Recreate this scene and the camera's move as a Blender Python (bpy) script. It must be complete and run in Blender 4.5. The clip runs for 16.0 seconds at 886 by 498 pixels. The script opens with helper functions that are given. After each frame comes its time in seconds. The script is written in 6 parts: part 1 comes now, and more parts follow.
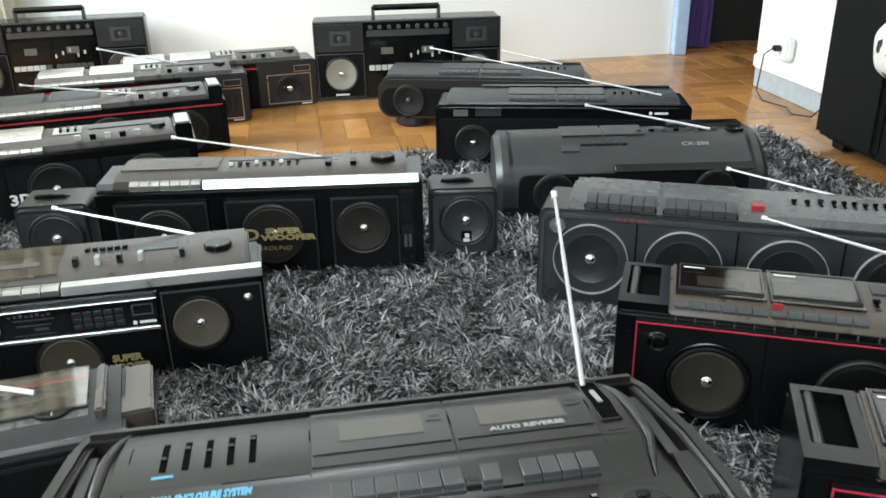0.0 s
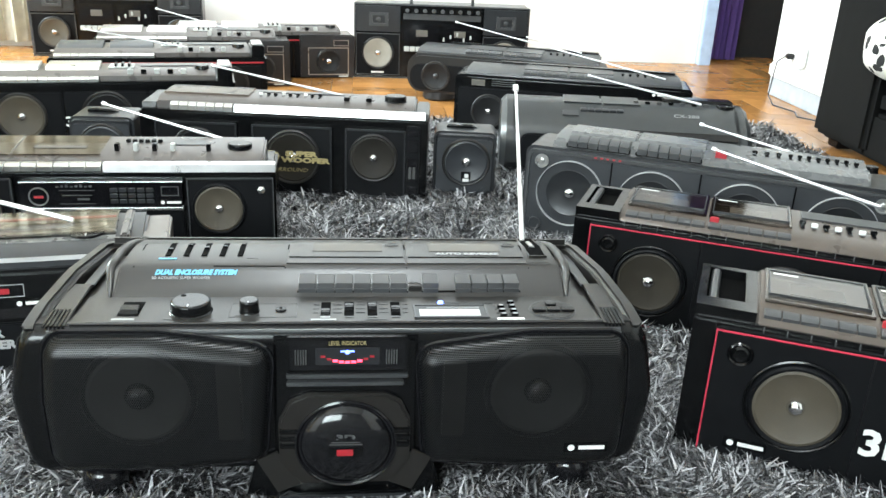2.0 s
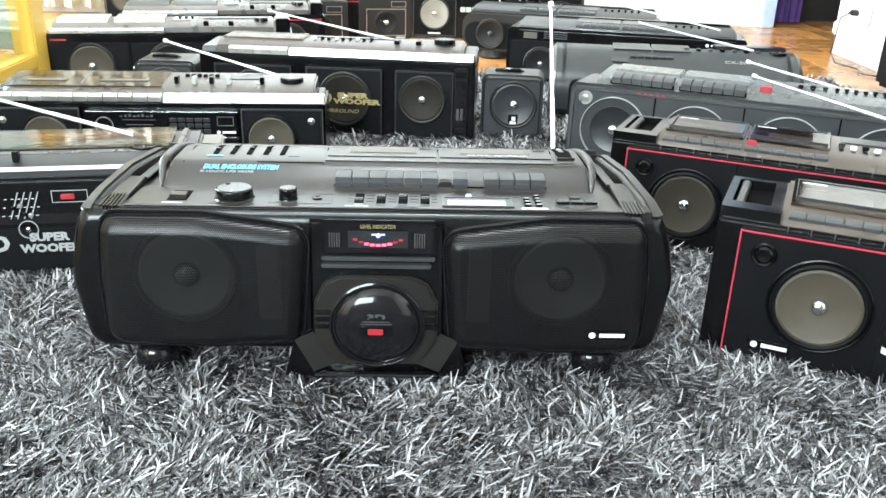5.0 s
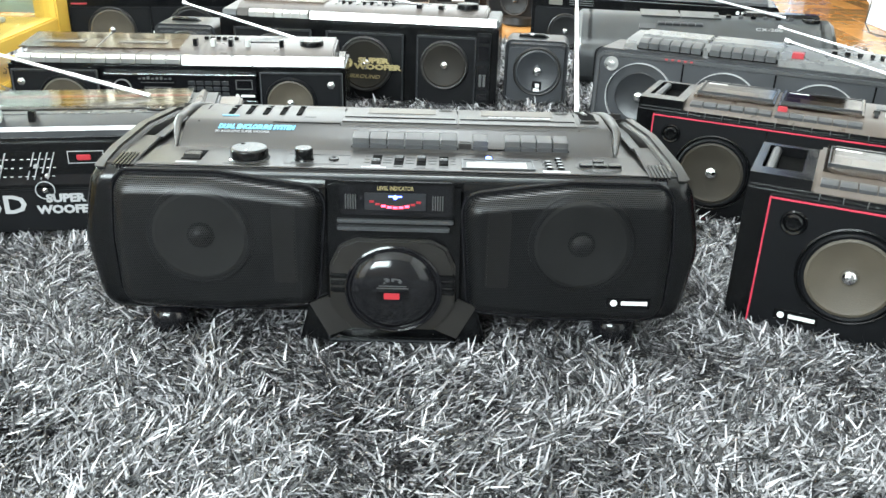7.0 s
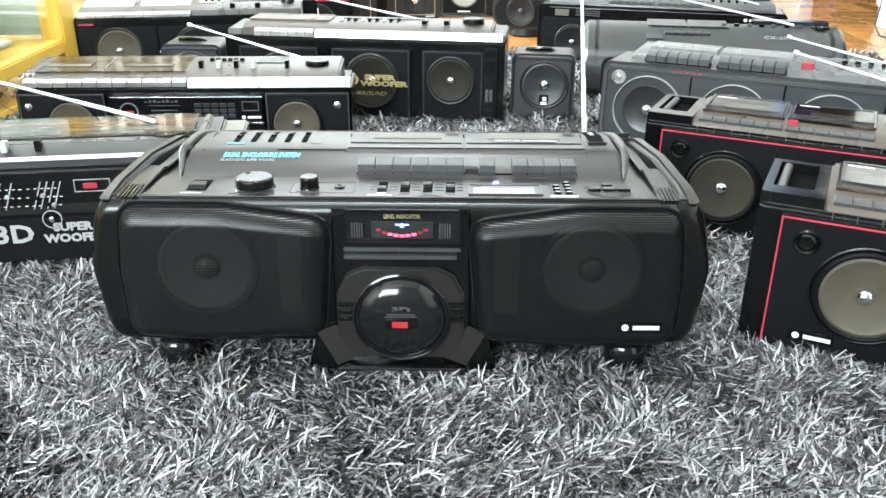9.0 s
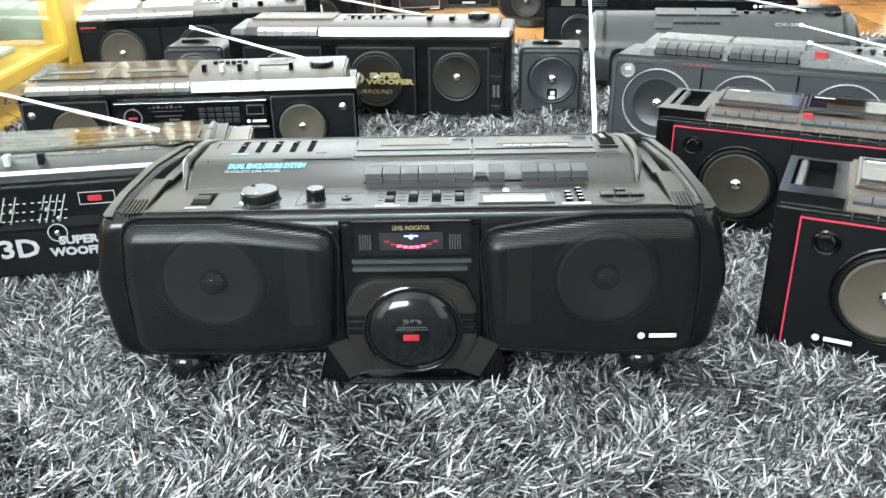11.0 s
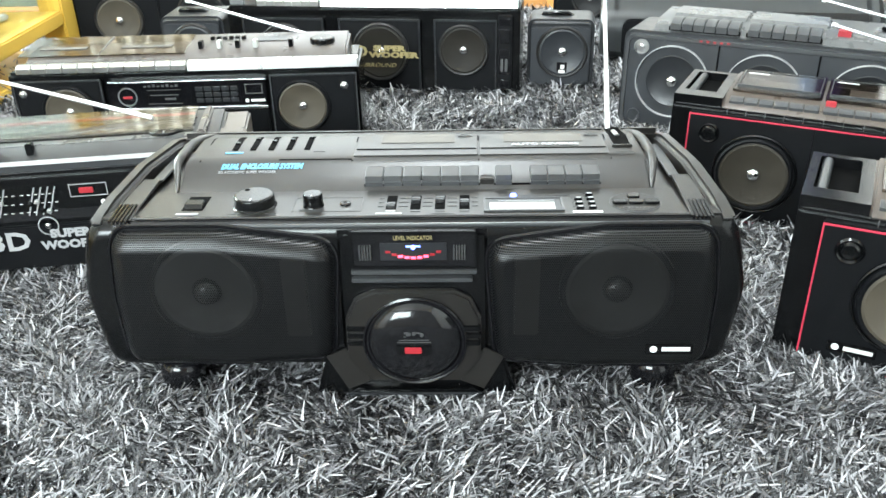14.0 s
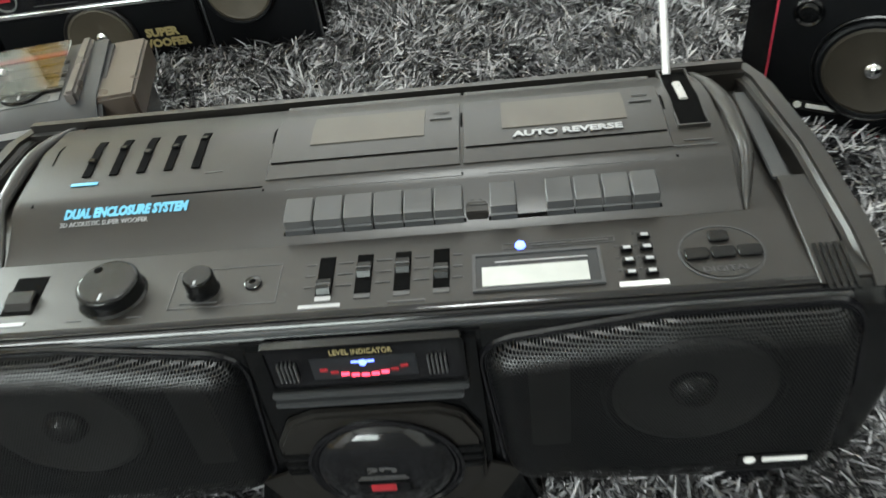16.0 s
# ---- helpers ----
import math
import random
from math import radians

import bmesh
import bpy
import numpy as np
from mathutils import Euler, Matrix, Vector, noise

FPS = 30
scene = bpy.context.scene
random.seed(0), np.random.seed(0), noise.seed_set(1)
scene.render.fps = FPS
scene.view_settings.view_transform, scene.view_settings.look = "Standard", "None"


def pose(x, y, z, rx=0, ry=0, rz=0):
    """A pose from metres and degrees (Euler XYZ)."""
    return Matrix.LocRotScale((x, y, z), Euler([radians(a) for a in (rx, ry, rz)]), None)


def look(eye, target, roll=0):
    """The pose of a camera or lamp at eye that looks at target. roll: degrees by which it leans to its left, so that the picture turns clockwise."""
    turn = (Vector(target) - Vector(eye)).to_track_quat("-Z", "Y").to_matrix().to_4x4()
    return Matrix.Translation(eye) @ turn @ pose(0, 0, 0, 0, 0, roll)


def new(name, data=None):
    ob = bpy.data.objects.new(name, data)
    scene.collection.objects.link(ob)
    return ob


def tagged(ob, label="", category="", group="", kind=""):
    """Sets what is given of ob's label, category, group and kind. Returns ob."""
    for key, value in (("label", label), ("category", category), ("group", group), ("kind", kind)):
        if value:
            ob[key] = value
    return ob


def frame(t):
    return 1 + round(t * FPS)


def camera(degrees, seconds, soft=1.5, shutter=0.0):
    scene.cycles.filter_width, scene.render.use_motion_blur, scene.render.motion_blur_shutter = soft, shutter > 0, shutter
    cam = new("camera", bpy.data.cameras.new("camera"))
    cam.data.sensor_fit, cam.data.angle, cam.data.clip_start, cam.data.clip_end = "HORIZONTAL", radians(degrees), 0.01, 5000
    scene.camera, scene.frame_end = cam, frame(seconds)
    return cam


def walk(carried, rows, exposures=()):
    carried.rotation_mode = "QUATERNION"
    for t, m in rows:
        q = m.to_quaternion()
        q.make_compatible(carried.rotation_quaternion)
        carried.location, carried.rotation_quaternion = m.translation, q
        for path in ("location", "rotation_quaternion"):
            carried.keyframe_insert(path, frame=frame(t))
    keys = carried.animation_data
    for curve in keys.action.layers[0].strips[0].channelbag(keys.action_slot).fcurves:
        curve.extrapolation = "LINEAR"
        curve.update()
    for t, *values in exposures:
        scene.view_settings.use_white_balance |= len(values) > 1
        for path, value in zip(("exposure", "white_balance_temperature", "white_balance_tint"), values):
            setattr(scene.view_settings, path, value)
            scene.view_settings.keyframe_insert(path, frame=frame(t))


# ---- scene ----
cam = camera(55.1, 16.0, soft=1.5, shutter=0.4)
PATH = [
    (0, (-0.045, -0.505, 0.725), (0.248, 1.303, -0.079), -1.1),
    (0.5, (-0.037, -0.591, 0.702), (0.288, 1.214, -0.098), 0.2),
    (1, (-0.019, -0.682, 0.677), (0.307, 1.125, -0.116), 0.9),
    (1.5, (-0.005, -0.731, 0.634), (0.262, 1.095, -0.137), 2.1),
    (2, (0.012, -0.765, 0.614), (0.218, 1.078, -0.136), 2.6),
    (2.5, (0.027, -0.795, 0.601), (0.202, 1.056, -0.136), 2.8),
    (3, (0.028, -0.816, 0.583), (0.178, 1.033, -0.162), 2.9),
    (3.5, (0.036, -0.827, 0.564), (0.159, 1.022, -0.188), 3.0),
    (4, (0.042, -0.84, 0.551), (0.137, 1.008, -0.209), 2.7),
    (4.5, (0.043, -0.849, 0.543), (0.11, 0.995, -0.228), 2.1),
    (5, (0.05, -0.851, 0.536), (0.106, 0.987, -0.25), 1.5),
    (7.5, (0.055, -0.831, 0.516), (0.053, 0.98, -0.332), 1.5),
    (8, (0.055, -0.828, 0.517), (0.05, 0.984, -0.328), 1.3),
    (8.5, (0.055, -0.822, 0.521), (0.044, 0.992, -0.323), 1.1),
    (9, (0.058, -0.816, 0.534), (0.037, 1.002, -0.298), 0.2),
    (11.5, (0.057, -0.785, 0.553), (0.009, 1.02, -0.308), -1.5),
    (12, (0.053, -0.782, 0.559), (0.0, 1.024, -0.3), -1.7),
    (12.5, (0.051, -0.773, 0.558), (-0.006, 1.027, -0.312), -2.1),
    (13, (0.055, -0.766, 0.567), (-0.014, 1.025, -0.319), -2.1),
    (13.5, (0.057, -0.757, 0.576), (-0.033, 1.022, -0.334), -2.1),
    (14, (0.06, -0.723, 0.581), (-0.001, 1.032, -0.376), -1.4),
    (14.5, (0.079, -0.65, 0.599), (-0.018, 1.026, -0.48), -3.3),
    (15, (0.1, -0.543, 0.615), (0.002, 1.034, -0.628), -5.3),
    (15.5, (0.103, -0.44, 0.613), (-0.013, 1.084, -0.696), -7.3),
    (16, (0.103, -0.31, 0.588), (-0.067, 1.14, -0.819), -9.0),
]
walk(cam, [(t, look(eye, target, roll)) for t, eye, target, roll in PATH],
     exposures=[(0, -1.0, 6500, 10), (0.7, -0.72, 6500, 10), (1.5, -0.4, 6500, 10), (2.5, -0.2, 6500, 10), (3.5, -0.04, 6500, 10), (8, 0.2, 6500, 10), (13.5, 0.2, 6500, 10),
                (14.5, 0.12, 6550, 10), (15.0, 0.0, 6700, 10), (15.5, -0.18, 6850, 11), (16, -0.72, 6900, 10)])

# ---- light ----
world = bpy.data.worlds.new("World")
scene.world = world
world.use_nodes = True
wn = world.node_tree
sky = wn.nodes.new("ShaderNodeTexSky")
sky.sky_type, sky.sun_disc = "NISHITA", False
sky.sun_elevation, sky.sun_rotation = radians(40), radians(200)
wn.links.new(sky.outputs[0], wn.nodes["Background"].inputs[0])
wn.nodes["Background"].inputs[1].default_value = 0.12


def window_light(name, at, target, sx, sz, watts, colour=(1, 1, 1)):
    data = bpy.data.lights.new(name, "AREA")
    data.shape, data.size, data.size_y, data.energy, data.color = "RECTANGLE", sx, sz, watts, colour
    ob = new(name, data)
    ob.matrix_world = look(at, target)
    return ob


window_light("window_light", (-1.3, -2.72, 1.55), (-0.5, 0.5, 0.5), 1.9, 1.2, 235, (0.85, 0.96, 1.0))
window_light("window_light", (-2.68, 2.1, 1.45), (0.0, 2.1, 1.0), 1.3, 1.3, 370, (0.85, 0.97, 1.0))
# overhead light added for the highlights on domes and disc lid
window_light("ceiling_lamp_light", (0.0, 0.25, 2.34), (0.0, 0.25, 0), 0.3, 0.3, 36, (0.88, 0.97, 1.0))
# added backlight that brightens the radio tops, from an unseen north window
window_light("window_light", (-0.25, 3.2, 1.55), (-0.1, 0.0, 0.2), 1.9, 1.0, 34, (0.92, 0.97, 1.0))


# ---- materials ----
def mat(name, col, rough=0.5, metal=0.0, var=0.25, scale=30.0, bump=0.1, bscale=200.0, dist=0.0006, spec=0.5, rvar=0.1, coat=0.0, obj_random=0.0):
    """A plain surface with colour and gloss varied at two scales and fine relief."""
    m = bpy.data.materials.new(name)
    m.use_nodes = True
    nt = m.node_tree
    b = nt.nodes["Principled BSDF"]
    tc = nt.nodes.new("ShaderNodeTexCoord")
    n1 = nt.nodes.new("ShaderNodeTexNoise")
    n1.inputs["Scale"].default_value, n1.inputs["Detail"].default_value = scale, 6
    n2 = nt.nodes.new("ShaderNodeTexNoise")
    n2.inputs["Scale"].default_value, n2.inputs["Detail"].default_value = bscale, 3
    for n in (n1, n2):
        nt.links.new(tc.outputs["Object"], n.inputs["Vector"])
    mix = nt.nodes.new("ShaderNodeMix")
    mix.data_type = "RGBA"
    lo = [max(0, c * (1 - var)) for c in col]
    hi = [min(1, c * (1 + var)) for c in col]
    mix.inputs[6].default_value, mix.inputs[7].default_value = (*lo, 1), (*hi, 1)
    nt.links.new(n1.outputs["Fac"], mix.inputs[0])
    out = mix.outputs[2]
    if obj_random:
        info = nt.nodes.new("ShaderNodeObjectInfo")
        hsv = nt.nodes.new("ShaderNodeHueSaturation")
        rng = nt.nodes.new("ShaderNodeMapRange")
        rng.inputs[3].default_value, rng.inputs[4].default_value = 1 - obj_random, 1 + obj_random
        nt.links.new(info.outputs["Random"], rng.inputs[0])
        nt.links.new(rng.outputs[0], hsv.inputs["Value"])
        nt.links.new(out, hsv.inputs["Color"])
        out = hsv.outputs[0]
    nt.links.new(out, b.inputs["Base Color"])
    rr = nt.nodes.new("ShaderNodeMapRange")
    rr.inputs[3].default_value, rr.inputs[4].default_value = max(0.02, rough - rvar), min(1, rough + rvar)
    nt.links.new(n1.outputs["Fac"], rr.inputs[0])
    nt.links.new(rr.outputs[0], b.inputs["Roughness"])
    b.inputs["Metallic"].default_value = metal
    b.inputs["Specular IOR Level"].default_value = spec
    b.inputs["Coat Weight"].default_value = coat
    if bump:
        bp = nt.nodes.new("ShaderNodeBump")
        bp.inputs["Strength"].default_value, bp.inputs["Distance"].default_value = bump, dist
        nt.links.new(n2.outputs["Fac"], bp.inputs["Height"])
        nt.links.new(bp.outputs[0], b.inputs["Normal"])
    return m


def grille_mat(name, col, pitch=0.0022, hole=0.36):
    """Punched sheet: staggered round holes that let the eye through."""
    m = mat(name, col, 0.38, 0.0, bump=0)
    nt = m.node_tree
    b = nt.nodes["Principled BSDF"]
    tc = nt.nodes.new("ShaderNodeTexCoord")
    sep = nt.nodes.new("ShaderNodeSeparateXYZ")
    nt.links.new(tc.outputs["Object"], sep.inputs[0])

    def op(kind, a, c):
        n = nt.nodes.new("ShaderNodeMath")
        n.operation = kind
        for i, v in enumerate((a, c)):
            if isinstance(v, (int, float)):
                n.inputs[i].default_value = v
            else:
                nt.links.new(v, n.inputs[i])
        return n.outputs[0]

    row = op("DIVIDE", sep.outputs[2], pitch * 0.87)
    odd = op("MODULO", op("ADD", op("FLOOR", row, 0), 1000), 2)
    u = op("SUBTRACT", op("FRACT", op("ADD", op("DIVIDE", sep.outputs[0], pitch), op("MULTIPLY", odd, 0.5)), 0), 0.5)
    v = op("SUBTRACT", op("FRACT", row, 0), 0.5)
    rad = op("SQRT", op("ADD", op("MULTIPLY", u, u), op("MULTIPLY", v, v)), 0)
    inside = op("LESS_THAN", rad, hole)
    tr = nt.nodes.new("ShaderNodeBsdfTransparent")
    mx = nt.nodes.new("ShaderNodeMixShader")
    nt.links.new(inside, mx.inputs[0])
    nt.links.new(b.outputs[0], mx.inputs[1])
    nt.links.new(tr.outputs[0], mx.inputs[2])
    nt.links.new(mx.outputs[0], nt.nodes["Material Output"].inputs["Surface"])
    return m


def glow(name, col, strength):
    m = bpy.data.materials.new(name)
    m.use_nodes = True
    b = m.node_tree.nodes["Principled BSDF"]
    b.inputs["Base Color"].default_value = (*col, 1)
    b.inputs["Emission Color"].default_value = (*col, 1)
    b.inputs["Emission Strength"].default_value = strength
    return m


def clear(name, col, rough=0.05, alpha=0.25):
    """Tinted clear plastic or a glass pane, thin."""
    m = bpy.data.materials.new(name)
    m.use_nodes = True
    nt = m.node_tree
    tr, gl, mx, fr = (nt.nodes.new("ShaderNode" + k) for k in ("BsdfTransparent", "BsdfGlossy", "MixShader", "LayerWeight"))
    tr.inputs[0].default_value = (*col, 1)
    gl.inputs["Roughness"].default_value = rough
    fr.inputs["Blend"].default_value = 0.12
    low = nt.nodes.new("ShaderNodeMapRange")
    low.inputs[3].default_value, low.inputs[4].default_value = 0.04, 0.75
    nt.links.new(fr.outputs["Facing"], low.inputs[0])
    nt.links.new(low.outputs[0], mx.inputs[0])
    nt.links.new(tr.outputs[0], mx.inputs[1])
    nt.links.new(gl.outputs[0], mx.inputs[2])
    nt.links.new(mx.outputs[0], nt.nodes["Material Output"].inputs["Surface"])
    return m


BLACK = mat("black_plastic", (0.0030, 0.0032, 0.0035), 0.20, spec=0.36, bump=0.25, bscale=900, dist=0.0002, var=0.3)
GLOSS = mat("glossy_black_plastic", (0.006, 0.006, 0.007), 0.12, bump=0.03, rvar=0.05)
CHAR = mat("charcoal_plastic", (0.0112, 0.0102, 0.0089), 0.35, spec=0.62, rvar=0.03, bump=0.25, bscale=1200, dist=0.0002)
GREY = mat("grey_plastic", (0.045, 0.047, 0.049), 0.33, bump=0.2, bscale=900, dist=0.0002)
DARKG = mat("dark_grey_plastic", (0.017, 0.0185, 0.0205), 0.33, bump=0.2, bscale=900, dist=0.0002)
KEY = mat("key_grey_plastic", (0.056, 0.057, 0.058), 0.42, bump=0.05)
SILVER = mat("silver_metal", (0.62, 0.62, 0.61), 0.3, 1.0, bump=0.02, var=0.08)
CHROME = mat("chrome_metal", (0.75, 0.75, 0.75), 0.14, 1.0, bump=0, var=0.05, rvar=0.04)
WHITE = mat("white_print", (0.75, 0.75, 0.73), 0.5, bump=0)
GOLD = mat("gold_print", (0.34, 0.28, 0.13), 0.4, bump=0)
BLUEP = mat("blue_print", (0.12, 0.42, 0.62), 0.45, bump=0)
RED = mat("red_plastic", (0.34, 0.02, 0.028), 0.4, bump=0)
PINK = mat("red_line_paint", (0.48, 0.03, 0.06), 0.45, bump=0)
CONE = mat("brown_paper_cone", (0.062, 0.052, 0.036), 0.6, bump=0.3, bscale=500)
CONEG = mat("grey_paper_cone", (0.010, 0.010, 0.0105), 0.5, spec=0.25, bump=0.3, bscale=500)
CONEW = mat("cream_paper_cone", (0.26, 0.25, 0.215), 0.7, bump=0.3, bscale=500)
CONEG2 = mat("mid_grey_paper_cone", (0.024, 0.024, 0.023), 0.6, spec=0.3, bump=0.3, bscale=500)
DOMEG = mat("dark_glossy_dome", (0.012, 0.012, 0.0125), 0.2, bump=0, rvar=0.05)
RUBBER = mat("rubber_surround", (0.007, 0.0065, 0.006), 0.5, bump=0.1)
CLOTH = mat("grille_cloth", (0.0034, 0.0038, 0.0046), 0.55, spec=0.14, bump=0.5, bscale=1500, dist=0.0003)
PUNCH = grille_mat("punched_black_sheet", (0.0055, 0.0058, 0.0062), hole=0.37)
PANEL = mat("blue_grey_panel", (0.022, 0.0245, 0.028), 0.42, bump=0.4, bscale=1200, dist=0.0003)
RING = mat("pale_grey_ring", (0.34, 0.345, 0.35), 0.4, bump=0)
ANT = mat("antenna_steel", (0.85, 0.85, 0.86), 0.38, 0.75, bump=0, var=0.05)
# colours in the shade of slots, joints and wells that aren't cut in
SLOTSHADE = mat("slot_shade_black", (0.002, 0.002, 0.002), 0.9, spec=0.05, bump=0)
CONED = mat("dark_brown_paper_cone", (0.018, 0.016, 0.013), 0.6, spec=0.2, bump=0.3, bscale=500)
CONEB = mat("mid_brown_paper_cone", (0.036, 0.031, 0.023), 0.6, spec=0.3, bump=0.3, bscale=500)
# grey plastic with the warm sheen of reflected light mixed into its colour
SHEENDECK = mat("warm_sheen_grey_plastic", (0.072, 0.063, 0.058), 0.3, bump=0.1, bscale=900, dist=0.0002)
PALETOP = mat("pale_grey_plastic", (0.095, 0.098, 0.098), 0.28, bump=0.1, bscale=900, dist=0.0002)
MIDG = mat("mid_grey_plastic", (0.030, 0.033, 0.034), 0.33, bump=0.2, bscale=900, dist=0.0002)
BROWN = mat("brown_grey_plastic", (0.07, 0.056, 0.046), 0.3, bump=0.1)
LCD = mat("pale_display_face", (0.42, 0.43, 0.41), 0.5, spec=0.3, bump=0)
TAPE = mat("pale_tape_window", (0.11, 0.102, 0.09), 0.5, spec=0.25, bump=0)
SMOKE = clear("smoked_clear_plastic", (0.56, 0.51, 0.47), 0.08)
LIDCLEAR = clear("clear_lid_plastic", (0.80, 0.78, 0.76), 0.06)
PALEGREEN = mat("pale_green_backing", (0.36, 0.43, 0.37), 0.5, var=0.1, scale=8, bump=0)
SILVERP = mat("silver_grey_plastic", (0.04, 0.042, 0.044), 0.36, bump=0.1, bscale=700)
PANE = clear("clear_glass", (0.93, 0.96, 0.94), 0.02)
BLED = glow("blue_lamp", (0.12, 0.2, 1.0), 7)
RLED = glow("red_lamp", (1.0, 0.06, 0.12), 5)
WALLM = mat("white_wall_paint", (0.82, 0.815, 0.795), 0.6, var=0.03, scale=3, bump=0.15, bscale=90, dist=0.001)
# grey chosen for the unseen south wall so black fronts mirror less light
DIMWALL = mat("reflection_dimming_wall_grey", (0.22, 0.22, 0.215), 0.7, var=0.04, scale=3, bump=0.1, bscale=90)
CEILM = mat("ceiling_paint", (0.8, 0.79, 0.77), 0.8, var=0.03, scale=3, bump=0)
YELLOW = mat("yellow_painted_wood", (0.64, 0.405, 0.065), 0.42, var=0.08, scale=6, bump=0.1)
PARQ = mat("honey_parquet_wood", (0.40, 0.185, 0.055), 0.22, var=0.3, scale=14, bump=0.06, bscale=120, obj_random=0.28)
SUBFLOOR = mat("dark_floor_joint", (0.10, 0.045, 0.015), 0.5)
BACKING = mat("carpet_backing", (0.014, 0.014, 0.016), 0.95)
SOFAM = mat("dark_sofa_fabric", (0.0045, 0.0046, 0.0044), 0.95, spec=0.2, var=0.3, scale=60, bump=0.8, bscale=500, dist=0.002)
PURPLE = mat("purple_cloth", (0.10, 0.055, 0.22), 0.85, bump=0.3)
PALEBLUE = mat("pale_blue_paint", (0.45, 0.58, 0.78), 0.5, bump=0)
BASEB = mat("grey_blue_baseboard_paint", (0.42, 0.46, 0.50), 0.5, bump=0.05)
# near-black colour that stands in for the shade past the doorway
ROOMSHADE = mat("room_shade_colour", (0.006, 0.006, 0.0065), 0.8)
CABLE = mat("black_cable", (0.01, 0.01, 0.01), 0.45, bump=0)
PLASTER = mat("white_model_plaster", (0.62, 0.64, 0.6), 0.6, bump=0.1)
GREENM = mat("green_model_foliage", (0.05, 0.14, 0.06), 0.7, var=0.4, scale=80, bump=0.4)
CREAM = mat("cream_cloth", (0.7, 0.66, 0.55), 0.85, bump=0.2)


# ---- mesh tools ----
def link(name, bm, material, parent=None, label="", smooth=True):
    me = bpy.data.meshes.new(name)
    bm.normal_update()
    bm.to_mesh(me)
    bm.free()
    me.materials.append(material)
    if smooth:
        me.polygons.foreach_set("use_smooth", [True] * len(me.polygons))
        me.set_sharp_from_angle(angle=radians(35))
    ob = new(name, me)
    if parent is not None:
        ob.parent = parent
    if label:
        tagged(ob, label)
    return ob


def part(name, bm, material, parent, label=""):
    return link(name, bm, material, parent, label)


def thing(name, m, label, category, group=""):
    ob = new(name)
    ob.empty_display_size = 0.05
    ob.matrix_world = m
    return tagged(ob, label, category, group)


def bevel(bm, w, seg=2):
    if w:
        bmesh.ops.bevel(bm, geom=list(bm.edges), offset=w, segments=seg, affect="EDGES", clamp_overlap=True)
    return bm


def bx(x0, x1, y0, y1, z0, z1, b=0.0, seg=2):
    bm = bmesh.new()
    bmesh.ops.create_cube(bm, size=1, matrix=Matrix.LocRotScale(((x0 + x1) / 2, (y0 + y1) / 2, (z0 + z1) / 2), None, (abs(x1 - x0), abs(y1 - y0), abs(z1 - z0))))
    return bevel(bm, b, seg)


def prism(pts, axis, a0, a1, b=0.0, seg=2):
    """A closed outline pushed along an axis: 'x' takes (y, z) points, 'y' takes (x, z), 'z' takes (x, y)."""
    bm = bmesh.new()
    put = {"x": lambda p, a: (a, p[0], p[1]), "y": lambda p, a: (p[0], a, p[1]), "z": lambda p, a: (p[0], p[1], a)}[axis]
    v0 = [bm.verts.new(put(p, a0)) for p in pts]
    v1 = [bm.verts.new(put(p, a1)) for p in pts]
    n = len(pts)
    bm.faces.new(v0)
    bm.faces.new(v1[::-1])
    for i in range(n):
        bm.faces.new((v0[i], v1[i], v1[(i + 1) % n], v0[(i + 1) % n]))
    bmesh.ops.recalc_face_normals(bm, faces=bm.faces)
    if b:
        caps = [e for e in bm.edges if abs(put((0, 0), 1)[0] * (e.verts[0].co.x - e.verts[1].co.x) + put((0, 0), 1)[1] * (e.verts[0].co.y - e.verts[1].co.y) + put((0, 0), 1)[2] * (e.verts[0].co.z - e.verts[1].co.z)) < 1e-6]
        bmesh.ops.bevel(bm, geom=caps, offset=b, segments=seg, affect="EDGES", clamp_overlap=True)
    return bm


def rounded(w0, w1, h0, h1, r, n=6):
    """A rounded rectangle outline."""
    pts = []
    for cx, cy, a in ((w1 - r, h1 - r, 0), (w0 + r, h1 - r, 90), (w0 + r, h0 + r, 180), (w1 - r, h0 + r, 270)):
        for i in range(n + 1):
            t = radians(a + 90 * i / n)
            pts.append((cx + r * math.cos(t), cy + r * math.sin(t)))
    return pts


def circle(cx, cy, r, n=32):
    return [(cx + r * math.cos(2 * math.pi * i / n), cy + r * math.sin(2 * math.pi * i / n)) for i in range(n)]


def lathe(profile, m, n=32):
    """(radius, height) points turned about the local z axis of m."""
    bm = bmesh.new()
    rings = [[bm.verts.new(m @ Vector((r * math.cos(2 * math.pi * i / n), r * math.sin(2 * math.pi * i / n), h))) for i in range(n)] if r > 0 else [bm.verts.new(m @ Vector((0, 0, h)))] for r, h in profile]
    for a, c in zip(rings, rings[1:]):
        for i in range(n):
            j = (i + 1) % n
            if len(a) == 1 and len(c) > 1:
                bm.faces.new((a[0], c[i], c[j]))
            elif len(c) == 1 and len(a) > 1:
                bm.faces.new((a[i], c[0], a[j]))
            else:
                bm.faces.new((a[i], c[i], c[j], a[j]))
    bmesh.ops.recalc_face_normals(bm, faces=bm.faces)
    return bm


def out(x, y, z):
    """At a front face, with the local z axis towards the viewer."""
    return pose(x, y, z, 90, 0, 0)


